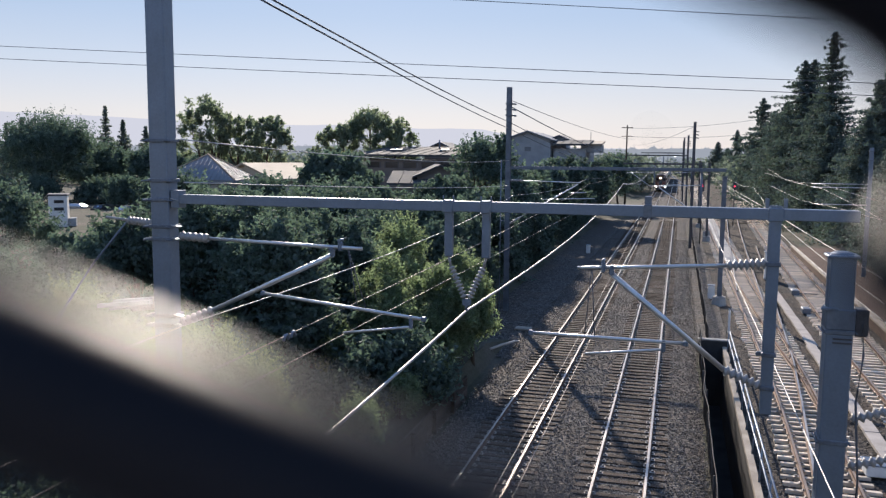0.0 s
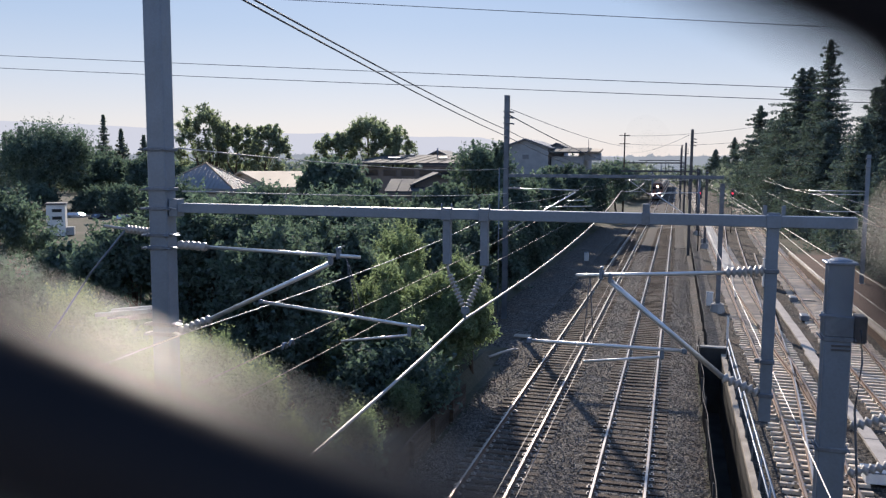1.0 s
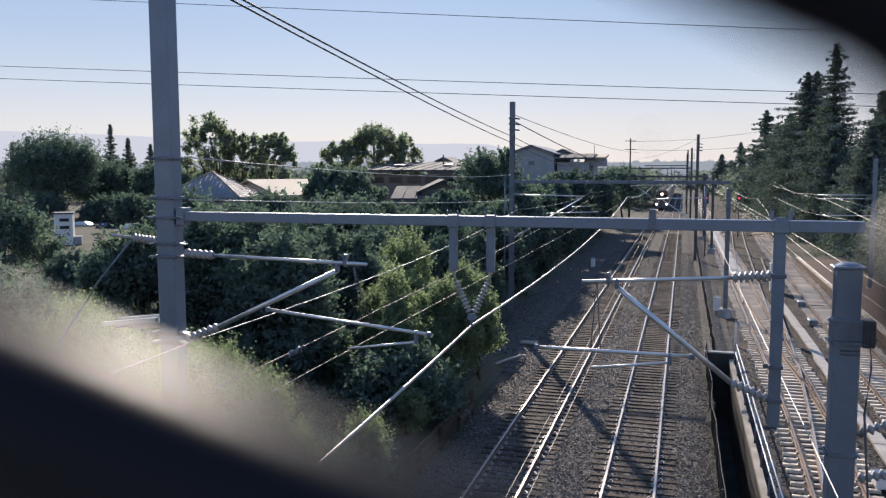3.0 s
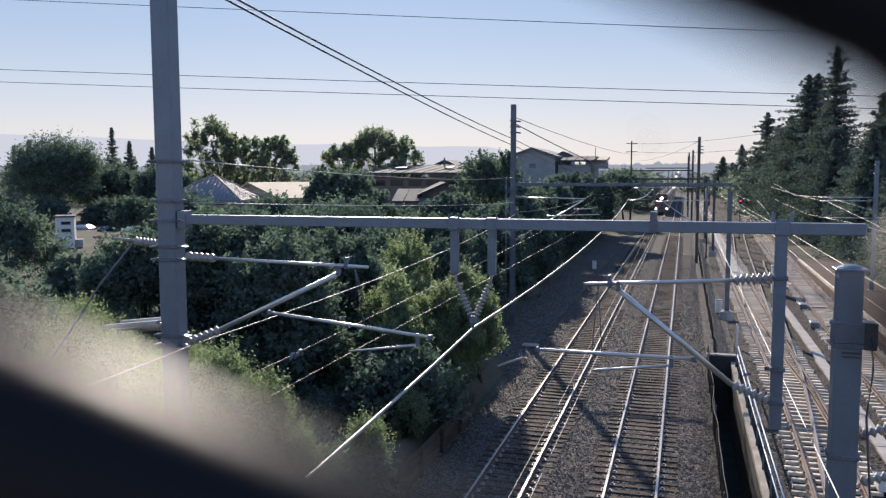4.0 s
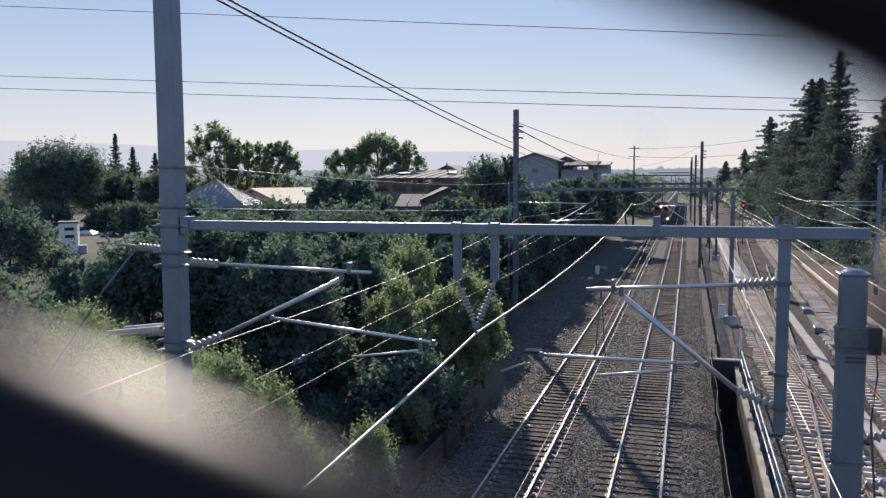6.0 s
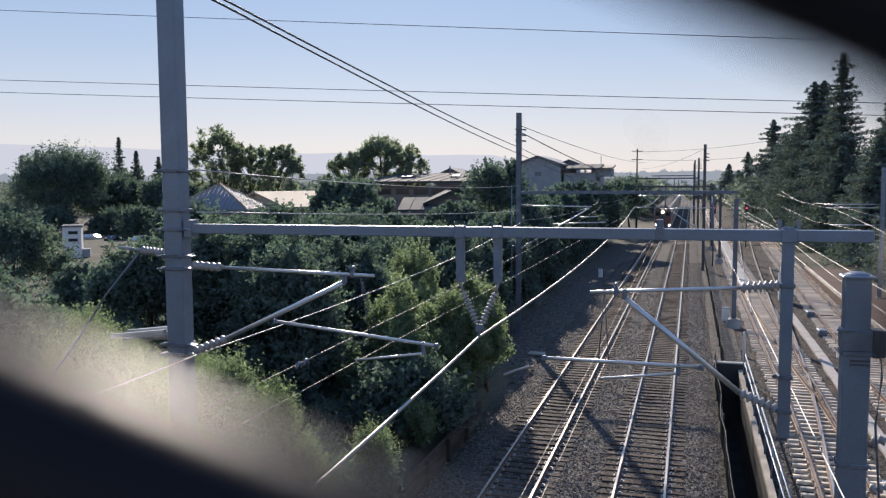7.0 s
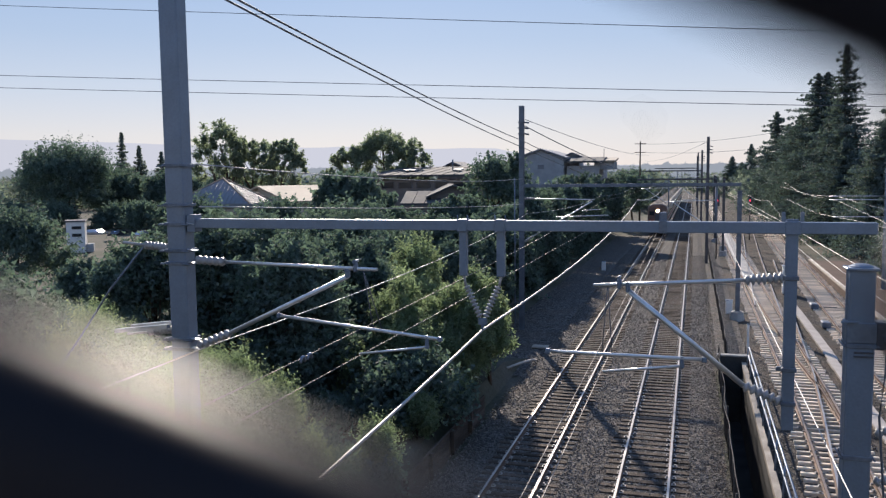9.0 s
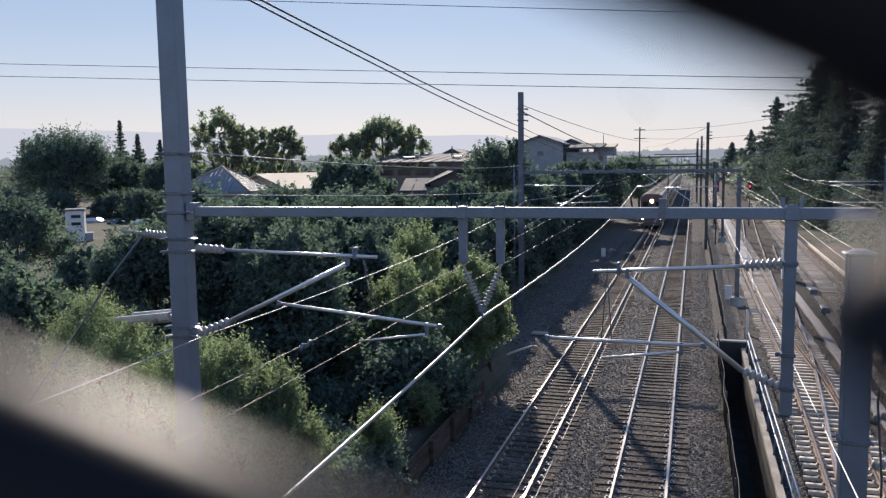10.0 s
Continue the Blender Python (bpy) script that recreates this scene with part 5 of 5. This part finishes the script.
def make_buildings():
    G = "buildings beyond the trees"
    b = thing("house", "low building with a blue-grey standing-seam pyramid roof", "house", G, at=(-46.2, 73.5, -0.8))
    walls(b, -49.6, -42.8, 70.1, 76.9, 6.5, BEIGE)
    hip_roof(b, -49.6, -42.8, 70.1, 76.9, 7.0, 9.45, ROOF_METAL, 18)
    turn(b, 12)
    b = thing("house", "low building with a pale tan metal roof", "house", G, at=(-43.15, 84.9, -0.8))
    walls(b, -48.15, -38.15, 78.9, 90.9, 6.4, BEIGE)
    gable_roof(b, -48.15, -38.15, 78.9, 90.9, 7.0, 8.6, ROOF_TAN, 0.7, "x", BEIGE)
    turn(b, 58)
    b = thing("school_building", "long building with a weathered grey roof and dark windows", "building", G, at=(-32, 102, -0.8))
    walls(b, -38.6, -26.2, 97, 108, 9.0, SHADE_WALL)
    slab_roof(b, -39.4, -25.4, 96, 109, 9.65, 10.75, ROOF_OLD)
    for k in range(5):
        window(b, (-37.2 + k * 2.4, 96.98, 8.35), 1.9, 0.8, frame_mat=DARK_STEEL)
    tube((-30.3, 103, 10), (-30.3, 103, 11.6), 0.09, 10, "chimney", GALV_OLD, b)
    for x, w in ((-35.5, 1.6), (-29.0, 1.2)):
        bm = bmesh.new()
        box(bm, (x, 101, 10.28), (w, 1.4, 0.14), 0.02, pose(0, 0, 0, 4.8, 0, 0))
        part("skylight", bm, ROOF_METAL, b)
    b = thing("school_building", "low wing with a pale grey sloping roof", "building", G, at=(-29, 88, -0.8))
    walls(b, -31.2, -26.8, 86, 90.5, 5.9, SHADE_WALL)
    slab_roof(b, -31.7, -26.3, 85.4, 91, 6.5, 7.75, ROOF_OLD)
    turn(b, 12)
    b = thing("school_building", "low gabled wing with a dark end wall", "building", G, at=(-27, 91, -0.8))
    walls(b, -29.6, -24.4, 88, 94.5, 6.9, SHADE_WALL)
    gable_roof(b, -29.6, -24.4, 88, 94.5, 7.2, 8.55, ROOF_OLD, 0.5, "y", SHADE_WALL)
    turn(b, 22)
    b = thing("school_building", "small dark gabled roof behind the long roof", "building", G, at=(-33, 114, -0.8))
    walls(b, -35.2, -30.6, 112, 118, 10.0, SHADE_WALL)
    gable_roof(b, -35.2, -30.6, 112, 118, 10.3, 11.5, ROOF_DARK, 0.35, "y", SHADE_WALL)
    b = thing("apartment_building", "tall pale grey building with a shallow gable roof", "building", G, at=(-20.5, 122, -0.8))
    walls(b, -24.1, -17.6, 115, 130, 11.4, STUCCO)
    gable_roof(b, -24.1, -17.6, 115, 130, 11.95, 13.2, ROOF_METAL, 0.35, "y", STUCCO)
    bm = bmesh.new()
    box(bm, (-20.8, 114.97, 10.6), (0.9, 0.08, 0.6), 0.02)
    part("louvre", bm, ROOF_METAL, b)
    b = thing("apartment_building", "pale grey building wing with overlapping roof edges", "building", G, at=(-14, 121, -0.8))
    walls(b, -17.3, -12.8, 116, 128, 10.7, STUCCO)
    slab_roof(b, -17.5, -12.2, 115.2, 121, 11.35, 12.0, ROOF_OLD)
    slab_roof(b, -13.9, -10.6, 117, 122, 11.4, 11.9, ROOF_TAN)
    bm = bmesh.new()
    box(bm, (-12.2, 119.6, 10.7), (2.8, 4.6, 1.1), 0.02)
    part("bay", bm, STUCCO, b)
    walls(b, -18.4, -16.2, 121.2, 126, 11.6, STUCCO)
    gable_roof(b, -18.4, -16.2, 121.2, 126, 12.1, 12.75, ROOF_DARK, 0.4, "y", STUCCO)
    tube((-12.3, 118, 11), (-12.3, 118, 13.1), 0.04, 6, "antenna", DARK_STEEL, b)
    b = thing("small_building", "white two-storey building beside the car park", "building", "buildings beyond the trees", at=(-81, 92, -0.8))
    walls(b, -82.2, -79.9, 90, 93, 3.8, WHITE_PAINT)
    bm = bmesh.new()
    box(bm, (-81.05, 91.5, 3.88), (2.6, 3.3, 0.22), 0.03)
    part("roof", bm, ROOF_DARK, b)
    for k in range(2):
        window(b, (-80.9, 89.98, 2.0 + k * 1.0), 1.2, 0.42, frame_mat=DARK_STEEL)
    walls(b, -79.88, -78.9, 90.4, 92.4, 0.7, STUCCO)
    turn(b, 36)
    bm = bmesh.new()
    box(bm, (-85, 95, -1.08), (70, 90, 0.12), 0.02)
    tagged(part("car_park", bm, ASPHALT), "sunlit pale asphalt car park", "car park", kind="structure")


make_buildings()


# ---------------------------------------------------------------- parked cars and trackside boxes
def make_car(x, y, rz, paint, label):
    c = thing("car", label, "car", "parked cars", at=(x, y, -1.02), rz=rz)
    M = c.matrix_basis
    prof = [(-2.2, 0.35), (-2.2, 0.85), (-1.5, 0.95), (-0.8, 1.42), (0.9, 1.45), (1.7, 0.98), (2.2, 0.8), (2.2, 0.35)]
    bm = bmesh.new()
    rings = [[bm.verts.new((px, s * (0.86 if z < 1.2 else 0.68), z)) for px, z in prof] for s in (-1, 1)]
    for i in range(len(prof)):
        j = (i + 1) % len(prof)
        bm.faces.new((rings[0][i], rings[0][j], rings[1][j], rings[1][i]))
    bm.faces.new(rings[0][::-1]), bm.faces.new(rings[1])
    bmesh.ops.recalc_face_normals(bm, faces=bm.faces)
    bmesh.ops.transform(bm, matrix=M, verts=bm.verts)
    part("body", bm, paint, c)
    for px in (-1.35, 1.35):
        for s in (-1, 1):
            bm = bmesh.new()
            ring_tube(bm, [(px, s * 0.7, 0.33), (px, s * 0.9, 0.33)], 0.33, 14)
            bmesh.ops.transform(bm, matrix=M, verts=bm.verts)
            part("wheel", bm, TRAIN_GREY, c)
    bm = bmesh.new()
    box(bm, (-1.17, 0, 1.2), (0.05, 0.36, 0.3), 0, pose(0, 0, 0, 0, 56, 0))
    bmesh.ops.transform(bm, matrix=M, verts=bm.verts)
    part("windscreen", bm, CAR_GLASS, c)


CAR_GLASS = material("car_glass", (0.5, 0.52, 0.54), 0.13, 0.95, 0.05, 2, 10, 0)
CAR_SILVER = material("silver_car_paint", (0.5, 0.5, 0.52), 0.2, 0.7, 0.05, 2, 10, 0)
CAR_DARK = material("dark_car_paint", (0.05, 0.05, 0.06), 0.2, 0.3, 0.05, 2, 10, 0)
for x, y, rz, m, label in ((-104.6, 123.2, 193.5, CAR_SILVER, "silver car catching the sun in the car park"), (-98.5, 122, 100, CAR_DARK, "dark car in the car park"), (-92.5, 121, 95, CAR_SILVER, "silver car in the car park")):
    make_car(x, y, rz, m, label)


def make_cabinet(x, y, z, w, d, h, label):
    c = thing("signal_cabinet", label, "cabinet", at=(x, y, z))
    bm = bmesh.new()
    box(bm, (x, y, z + h / 2), (w, d, h), 0.02)
    part("body", bm, WHITE_PAINT, c)
    bm = bmesh.new()
    box(bm, (x, y - d / 2 - 0.012, z + h / 2), (w * 0.86, 0.02, h * 0.86), 0.006)
    part("door", bm, WHITE_PAINT, c)
    bm = bmesh.new()
    box(bm, (x, y, z + h + 0.02), (w * 1.1, d * 1.1, 0.04), 0.01)
    part("roof", bm, GALV, c)


make_cabinet(7.3, 70, -0.2, 0.8, 0.7, 2.2, "white signal cabinet between the side tracks")
make_cabinet(2.45, 59, -0.2, 0.45, 0.4, 0.9, "small pale box beside the mast footing")
make_cabinet(-8.6, 83, -0.2, 0.4, 0.35, 0.85, "small grey marker post box at the ballast edge")
make_cabinet(6.3, 27, -0.16, 0.9, 0.7, 0.35, "low pale switch box beside the turnout")
make_cabinet(3.0, 47.5, -0.2, 0.12, 0.12, 1.3, "short grey marker post")


bm = bmesh.new()
box(bm, (-8.15, 44.8, -0.17), (0.9, 0.7, 0.09), 0.02)
tagged(part("concrete_block", bm, COPING), "pale concrete handhole cover at the ballast edge", "concrete block")
bm = bmesh.new()
ring_tube(bm, [(-8.55, 38.0, 0.15), (-8.1, 39.0, 0.2), (-7.75, 40.2, 0.12), (-7.7, 41.2, -0.1)], 0.06, 10)
tagged(part("conduit_pipe", bm, PALE_CONCRETE), "bent pale conduit pipe sticking out of the bank", "pipe")
for x, y in ((8.3, 62.5), (8.0, 55.0)):
    sm = thing("switch_machine", "low grey switch machine with a throw rod beside the rail", "switch machine", "switch machines", at=(x, y, -0.2))
    bm = bmesh.new()
    box(bm, (x, y, 0.0), (0.5, 0.9, 0.36), 0.04)
    part("housing", bm, GALV_OLD, sm)
    tube((x + 0.2, y, -0.08), (x + 1.5, y, -0.08), 0.03, 8, "throw_rod", DARK_STEEL, sm)


def make_signal(x, y, h, label):
    s = thing("railway_signal", label, "signal", "railway signals", at=(x, y, -0.2))
    tube((x, y, -0.2), (x, y, h), 0.07, 10, "post", DARK_STEEL, s)
    bm = bmesh.new()
    box(bm, (x, y, h - 0.5), (0.55, 0.12, 1.3), 0.04)
    part("backplate", bm, TRAIN_GREY, s)
    for k, z in enumerate((h - 0.1, h - 0.5, h - 0.9)):
        bm = bmesh.new()
        ring_tube(bm, [(x, y - 0.06, z), (x, y - 0.2, z)], 0.13, 14)
        lens = part("hood", bm, TRAIN_GREY, s)
        bm = bmesh.new()
        ring_tube(bm, [(x, y - 0.2, z), (x, y - 0.215, z)], 0.11, 14)
        part("lens", bm, RED_SIGNAL if k == 1 else GLASS, lens)


make_signal(2.52, 97, 6.9, "dark signal post showing a red light")
make_signal(7.75, 125, 6.0, "dark signal post showing a red light beside the side tracks")


def make_utility_pole(x, y, top):
    p = thing("utility_pole", "wooden utility pole with a crossarm, far off", "utility pole", "utility poles", at=(x, y, -0.3))
    bm = bmesh.new()
    ring_tube(bm, [(x, y, -0.3), (x, y, top)], [0.2, 0.13], 8)
    part("pole", bm, BARK, p)
    for z in (top - 0.5, top - 2.2):
        bm = bmesh.new()
        box(bm, (x, y, z), (2.2, 0.12, 0.14), 0.01)
        part("crossarm", bm, BARK, p)


make_utility_pole(-10.5, 170, 16.0)
for z0, z1 in ((15.4, 17.4), (13.8, 14.6)):
    wire("power_line", sagged((-10.5, 170, z0), (16, 172, z1), 0.6, 16), 0.03, WIRE_DARK, "distant dark power line beside the tracks", "distant power lines")


# ---------------------------------------------------------------- fence close to the lens, and the bridge it stands on
def make_bridge():
    b = thing("overpass", "plain concrete overpass above the tracks", "bridge", kind="structure", at=(0, -3, 0))
    for name, c, s in (("deck", (0, -3.0, 7.75), (60, 5.6, 0.5)), ("parapet", (0, -0.1, 8.3), (60, 0.2, 0.9)), ("parapet", (0, -5.9, 8.3), (60, 0.2, 0.9)),
                       ("pier", (-17, -3, 3.5), (1.2, 4, 8)), ("pier", (20, -3, 3.5), (1.2, 4, 8))):
        bm = bmesh.new()
        box(bm, c, s, 0.02)
        part(name, bm, CONCRETE, b)


make_bridge()

def make_near_fence():
    f = thing("wire_fence", "dark bare wire fence close in front of the lens", "fence", at=(0, 0.03, 8.75))
    for pts in ([(-0.2576, 0.0450, 10.6000), (-0.2576, -0.0395, 9.5750), (-0.0501, 0.0146, 9.4886), (-0.0321, 0.0193, 9.4810), (-0.0231, 0.0216, 9.4773), (-0.0141, 0.0240, 9.4735), (-0.0050, 0.0263, 9.4698), (0.0220, 0.0334, 9.4585), (0.2115, 0.0828, 9.3795), (0.2115, 0.0450, 8.7900)],
                [(-0.1839, 0.0450, 10.6000), (-0.1839, -0.0171, 9.5789), (-0.0346, 0.0213, 9.5113), (-0.0066, 0.0285, 9.4986), (0.0027, 0.0309, 9.4944), (0.0074, 0.0321, 9.4923), (0.0102, 0.0328, 9.4900), (0.0128, 0.0332, 9.4863), (0.0094, 0.0316, 9.4807), (0.0130, 0.0323, 9.4758), (0.0206, 0.0338, 9.4679), (0.2039, 0.0774, 9.3460), (0.2039, 0.0450, 8.7900)]):
        bm = bmesh.new()
        ring_tube(bm, pts, 0.0036, 14)
        part("wire", bm, FENCE_METAL, f)
    for z in (8.79, 10.6):
        tube((-4, 0.045, z), (4, 0.045, z), 0.03, 10, "rail", GALV_OLD, f)
    for x in (-4, 4):
        tube((x, 0.045, 8.6), (x, 0.045, 10.7), 0.035, 10, "post", GALV_OLD, f)


make_near_fence()



# ---------------------------------------------------------------- the train
def add_bogie(t, x, y, name="bogie"):
    bm = bmesh.new()
    for s in (-1, 1):
        box(bm, (x + s * 1.0, y, 0.55), (0.16, 2.9, 0.4), 0.05)
    box(bm, (x, y, 0.6), (1.9, 0.5, 0.3), 0.03)
    g = part(name, bm, TRAIN_GREY, t)
    for dy in (-1.1, 1.1):
        for s in (-1, 1):
            bm = bmesh.new()
            ring_tube(bm, [(x + s * 0.7, y + dy, 0.48), (x + s * 0.83, y + dy, 0.48)], 0.48, 16)
            part("wheel", bm, DARK_STEEL, g)


def make_coach():
    t = thing("passenger_coach", "tall silver bi-level passenger coach with a dusty roof", "railway coach", "train")
    side = [(-1.5, 0.75), (1.5, 0.75), (1.52, 4.1), (1.3, 4.55), (0.8, 4.8), (-0.8, 4.8), (-1.3, 4.55), (-1.52, 4.1)]
    bm = bmesh.new()
    rings = [[bm.verts.new((x, y, z)) for x, z in side] for y in (0.3, 25.7)]
    for i in range(8):
        bm.faces.new((rings[0][i], rings[0][(i + 1) % 8], rings[1][(i + 1) % 8], rings[1][i]))
    bm.faces.new(rings[0][::-1]), bm.faces.new(rings[1])
    bmesh.ops.recalc_face_normals(bm, faces=bm.faces)
    for f in bm.faces:
        f.material_index = 1 if min(v.co.z for v in f.verts) > 4.0 else 0
    part("body", bm, [TRAIN_STEEL, TRAIN_ROOF], t)
    for z in (1.9, 3.4):
        for s in (-1, 1):
            for k in range(9):
                bm = bmesh.new()
                box(bm, (s * 1.525, 3 + k * 2.5, z), (0.03, 1.8, 0.6), 0.01)
                part("window", bm, GLASS, t)
    for s in (-1, 1):
        bm = bmesh.new()
        box(bm, (s * 1.522, 13, 2.65), (0.02, 25, 0.35))
        part("stripe", bm, TRAIN_RED, t)
    for k in range(9):
        bm = bmesh.new()
        box(bm, (0, 1.5 + k * 2.9, 4.83), (2.2, 0.08, 0.06), 0.01)
        part("roof_rib", bm, TRAIN_ROOF, t)
    for y in (5, 13, 21):
        bm = bmesh.new()
        box(bm, (0, y, 4.9), (0.9, 1.6, 0.18), 0.04)
        part("roof_vent", bm, TRAIN_ROOF, t)
    add_bogie(t, 0, 3.8)
    add_bogie(t, 0, 22.2)
    return t


def make_cab():
    """The leading coach: the same body with a cab end, lit headlight and ditch lights."""
    t = make_coach()
    t.name = "cab_coach"
    tagged(t, "leading bi-level cab coach with lit headlights and a dusty tan roof", "railway coach", "train")
    bm = bmesh.new()
    face = [(-1.46, 0.85), (1.46, 0.85), (1.48, 4.05), (1.26, 4.48), (0.78, 4.72), (-0.78, 4.72), (-1.26, 4.48), (-1.48, 4.05)]
    a = [bm.verts.new((x, 0.29, z)) for x, z in face]
    b = [bm.verts.new((x * 0.93, 0.06, 0.9 + (z - 0.9) * 0.97)) for x, z in face]
    for i in range(8):
        bm.faces.new((a[i], a[(i + 1) % 8], b[(i + 1) % 8], b[i]))
    bm.faces.new(b)
    bmesh.ops.recalc_face_normals(bm, faces=bm.faces)
    part("cab_front", bm, CAB_PAINT, t)
    for s in (-1, 1):
        bm = bmesh.new()
        box(bm, (s * 0.88, 0.05, 3.35), (0.75, 0.05, 0.65), 0.02)
        part("windscreen", bm, GLASS, t)
        bm = bmesh.new()
        box(bm, (s * 0.95, 0.05, 2.1), (0.85, 0.03, 0.7), 0.02)
        part("stripe_panel", bm, TRAIN_RED, t)
        bm = bmesh.new()
        ring_tube(bm, [(s * 1.2, 0.12, 1.32), (s * 1.2, -0.08, 1.32)], 0.19, 14)
        g = part("ditch_light", bm, TRAIN_GREY, t)
        bm = bmesh.new()
        ring_tube(bm, [(s * 1.2, -0.08, 1.32), (s * 1.2, -0.1, 1.32)], 0.18, 14)
        part("lens", bm, DITCH, g, "lit white lens")
    bm = bmesh.new()
    box(bm, (0, 0.04, 2.3), (0.75, 0.06, 2.3), 0.02)
    part("end_door", bm, TRAIN_GREY, t)
    bm = bmesh.new()
    box(bm, (0, 0.02, 3.75), (0.8, 0.16, 0.4), 0.06)
    g = part("headlight", bm, TRAIN_GREY, t)
    bm = bmesh.new()
    ring_tube(bm, [(0, -0.06, 3.75), (0, -0.08, 3.75)], 0.26, 16)
    part("lens", bm, HEADLIGHT, g, "lit warm lens")
    bm = bmesh.new()
    box(bm, (0, 0.05, 0.6), (2.6, 0.3, 0.55), 0.06)
    part("pilot", bm, TRAIN_GREY, t)
    return t


CAB_PAINT = material("dull_steel_cab", (0.24, 0.15, 0.12), 0.5, 0.3, 0.3, 1, 10, 0.05)
coaches = [make_coach()]
for _ in range(4):
    coaches.append(copy_thing(coaches[0], Matrix()))
cab = make_cab()


def make_smoke():
    """Thin brown exhaust drifting above the rear of the train, in a few lumpy puffs."""
    m = bpy.data.materials.new("thin_exhaust")
    m.use_nodes = True
    n, l = m.node_tree.nodes, m.node_tree.links
    tr, df, mx = n.new("ShaderNodeBsdfTransparent"), n.new("ShaderNodeBsdfDiffuse"), n.new("ShaderNodeMixShader")
    df.inputs[0].default_value, mx.inputs[0].default_value = (0.22, 0.115, 0.05, 1), 0.009
    l.new(tr.outputs[0], mx.inputs[1]), l.new(df.outputs[0], mx.inputs[2]), l.new(mx.outputs[0], n["Material Output"].inputs[0])
    s = thing("exhaust_smoke", "faint brown diesel exhaust drifting over the train", "smoke")
    for i, (w, h) in enumerate(((7.5, 8.0), (4.6, 5.0))):  # a thin outer veil with denser lumps inside
        bm = bmesh.new()
        bmesh.ops.create_icosphere(bm, subdivisions=4, radius=1)
        for v in bm.verts:
            k = 1 + 0.3 * noise.noise(v.co * 1.3 + Vector((i * 5, 2, 1)))
            v.co = Vector((v.co.x * w * k + (3.5 - 1.2 * i) * v.co.z * -0.5, v.co.y * (6 - 1.5 * i) * k, 6 - 2.6 * i + v.co.z * h * k))
        ob = part("puff", bm, m, s, smooth=True)
        ob.visible_shadow = False
    return s


smoke = make_smoke()


def train_y(t):
    return 242.8 - 11.71 * t - 0.091 * t * t


def motions():
    times = [0, 1, 2, 3, 4, 5, 6, 7, 8, 9, 10]
    drift = [0.1, 0.1, 0.15, 0.2, 0.2, 0.2, 0.28, 0.32, 0.14, -0.08, -0.25]
    walk(cab, [(t, pose(C1 + d, train_y(t), 0)) for t, d in zip(times, drift)])
    walk(smoke, [(t, pose(-10.0 - 0.8 * t, 330 - 3 * t, 13.5 + 1.1 * t)) for t in times])
    for k, c in enumerate(coaches):
        walk(c, [(t, pose(C1 + d, train_y(t) + 26.2 + 26.2 * k, 0)) for t, d in zip(times, drift)])


motions()
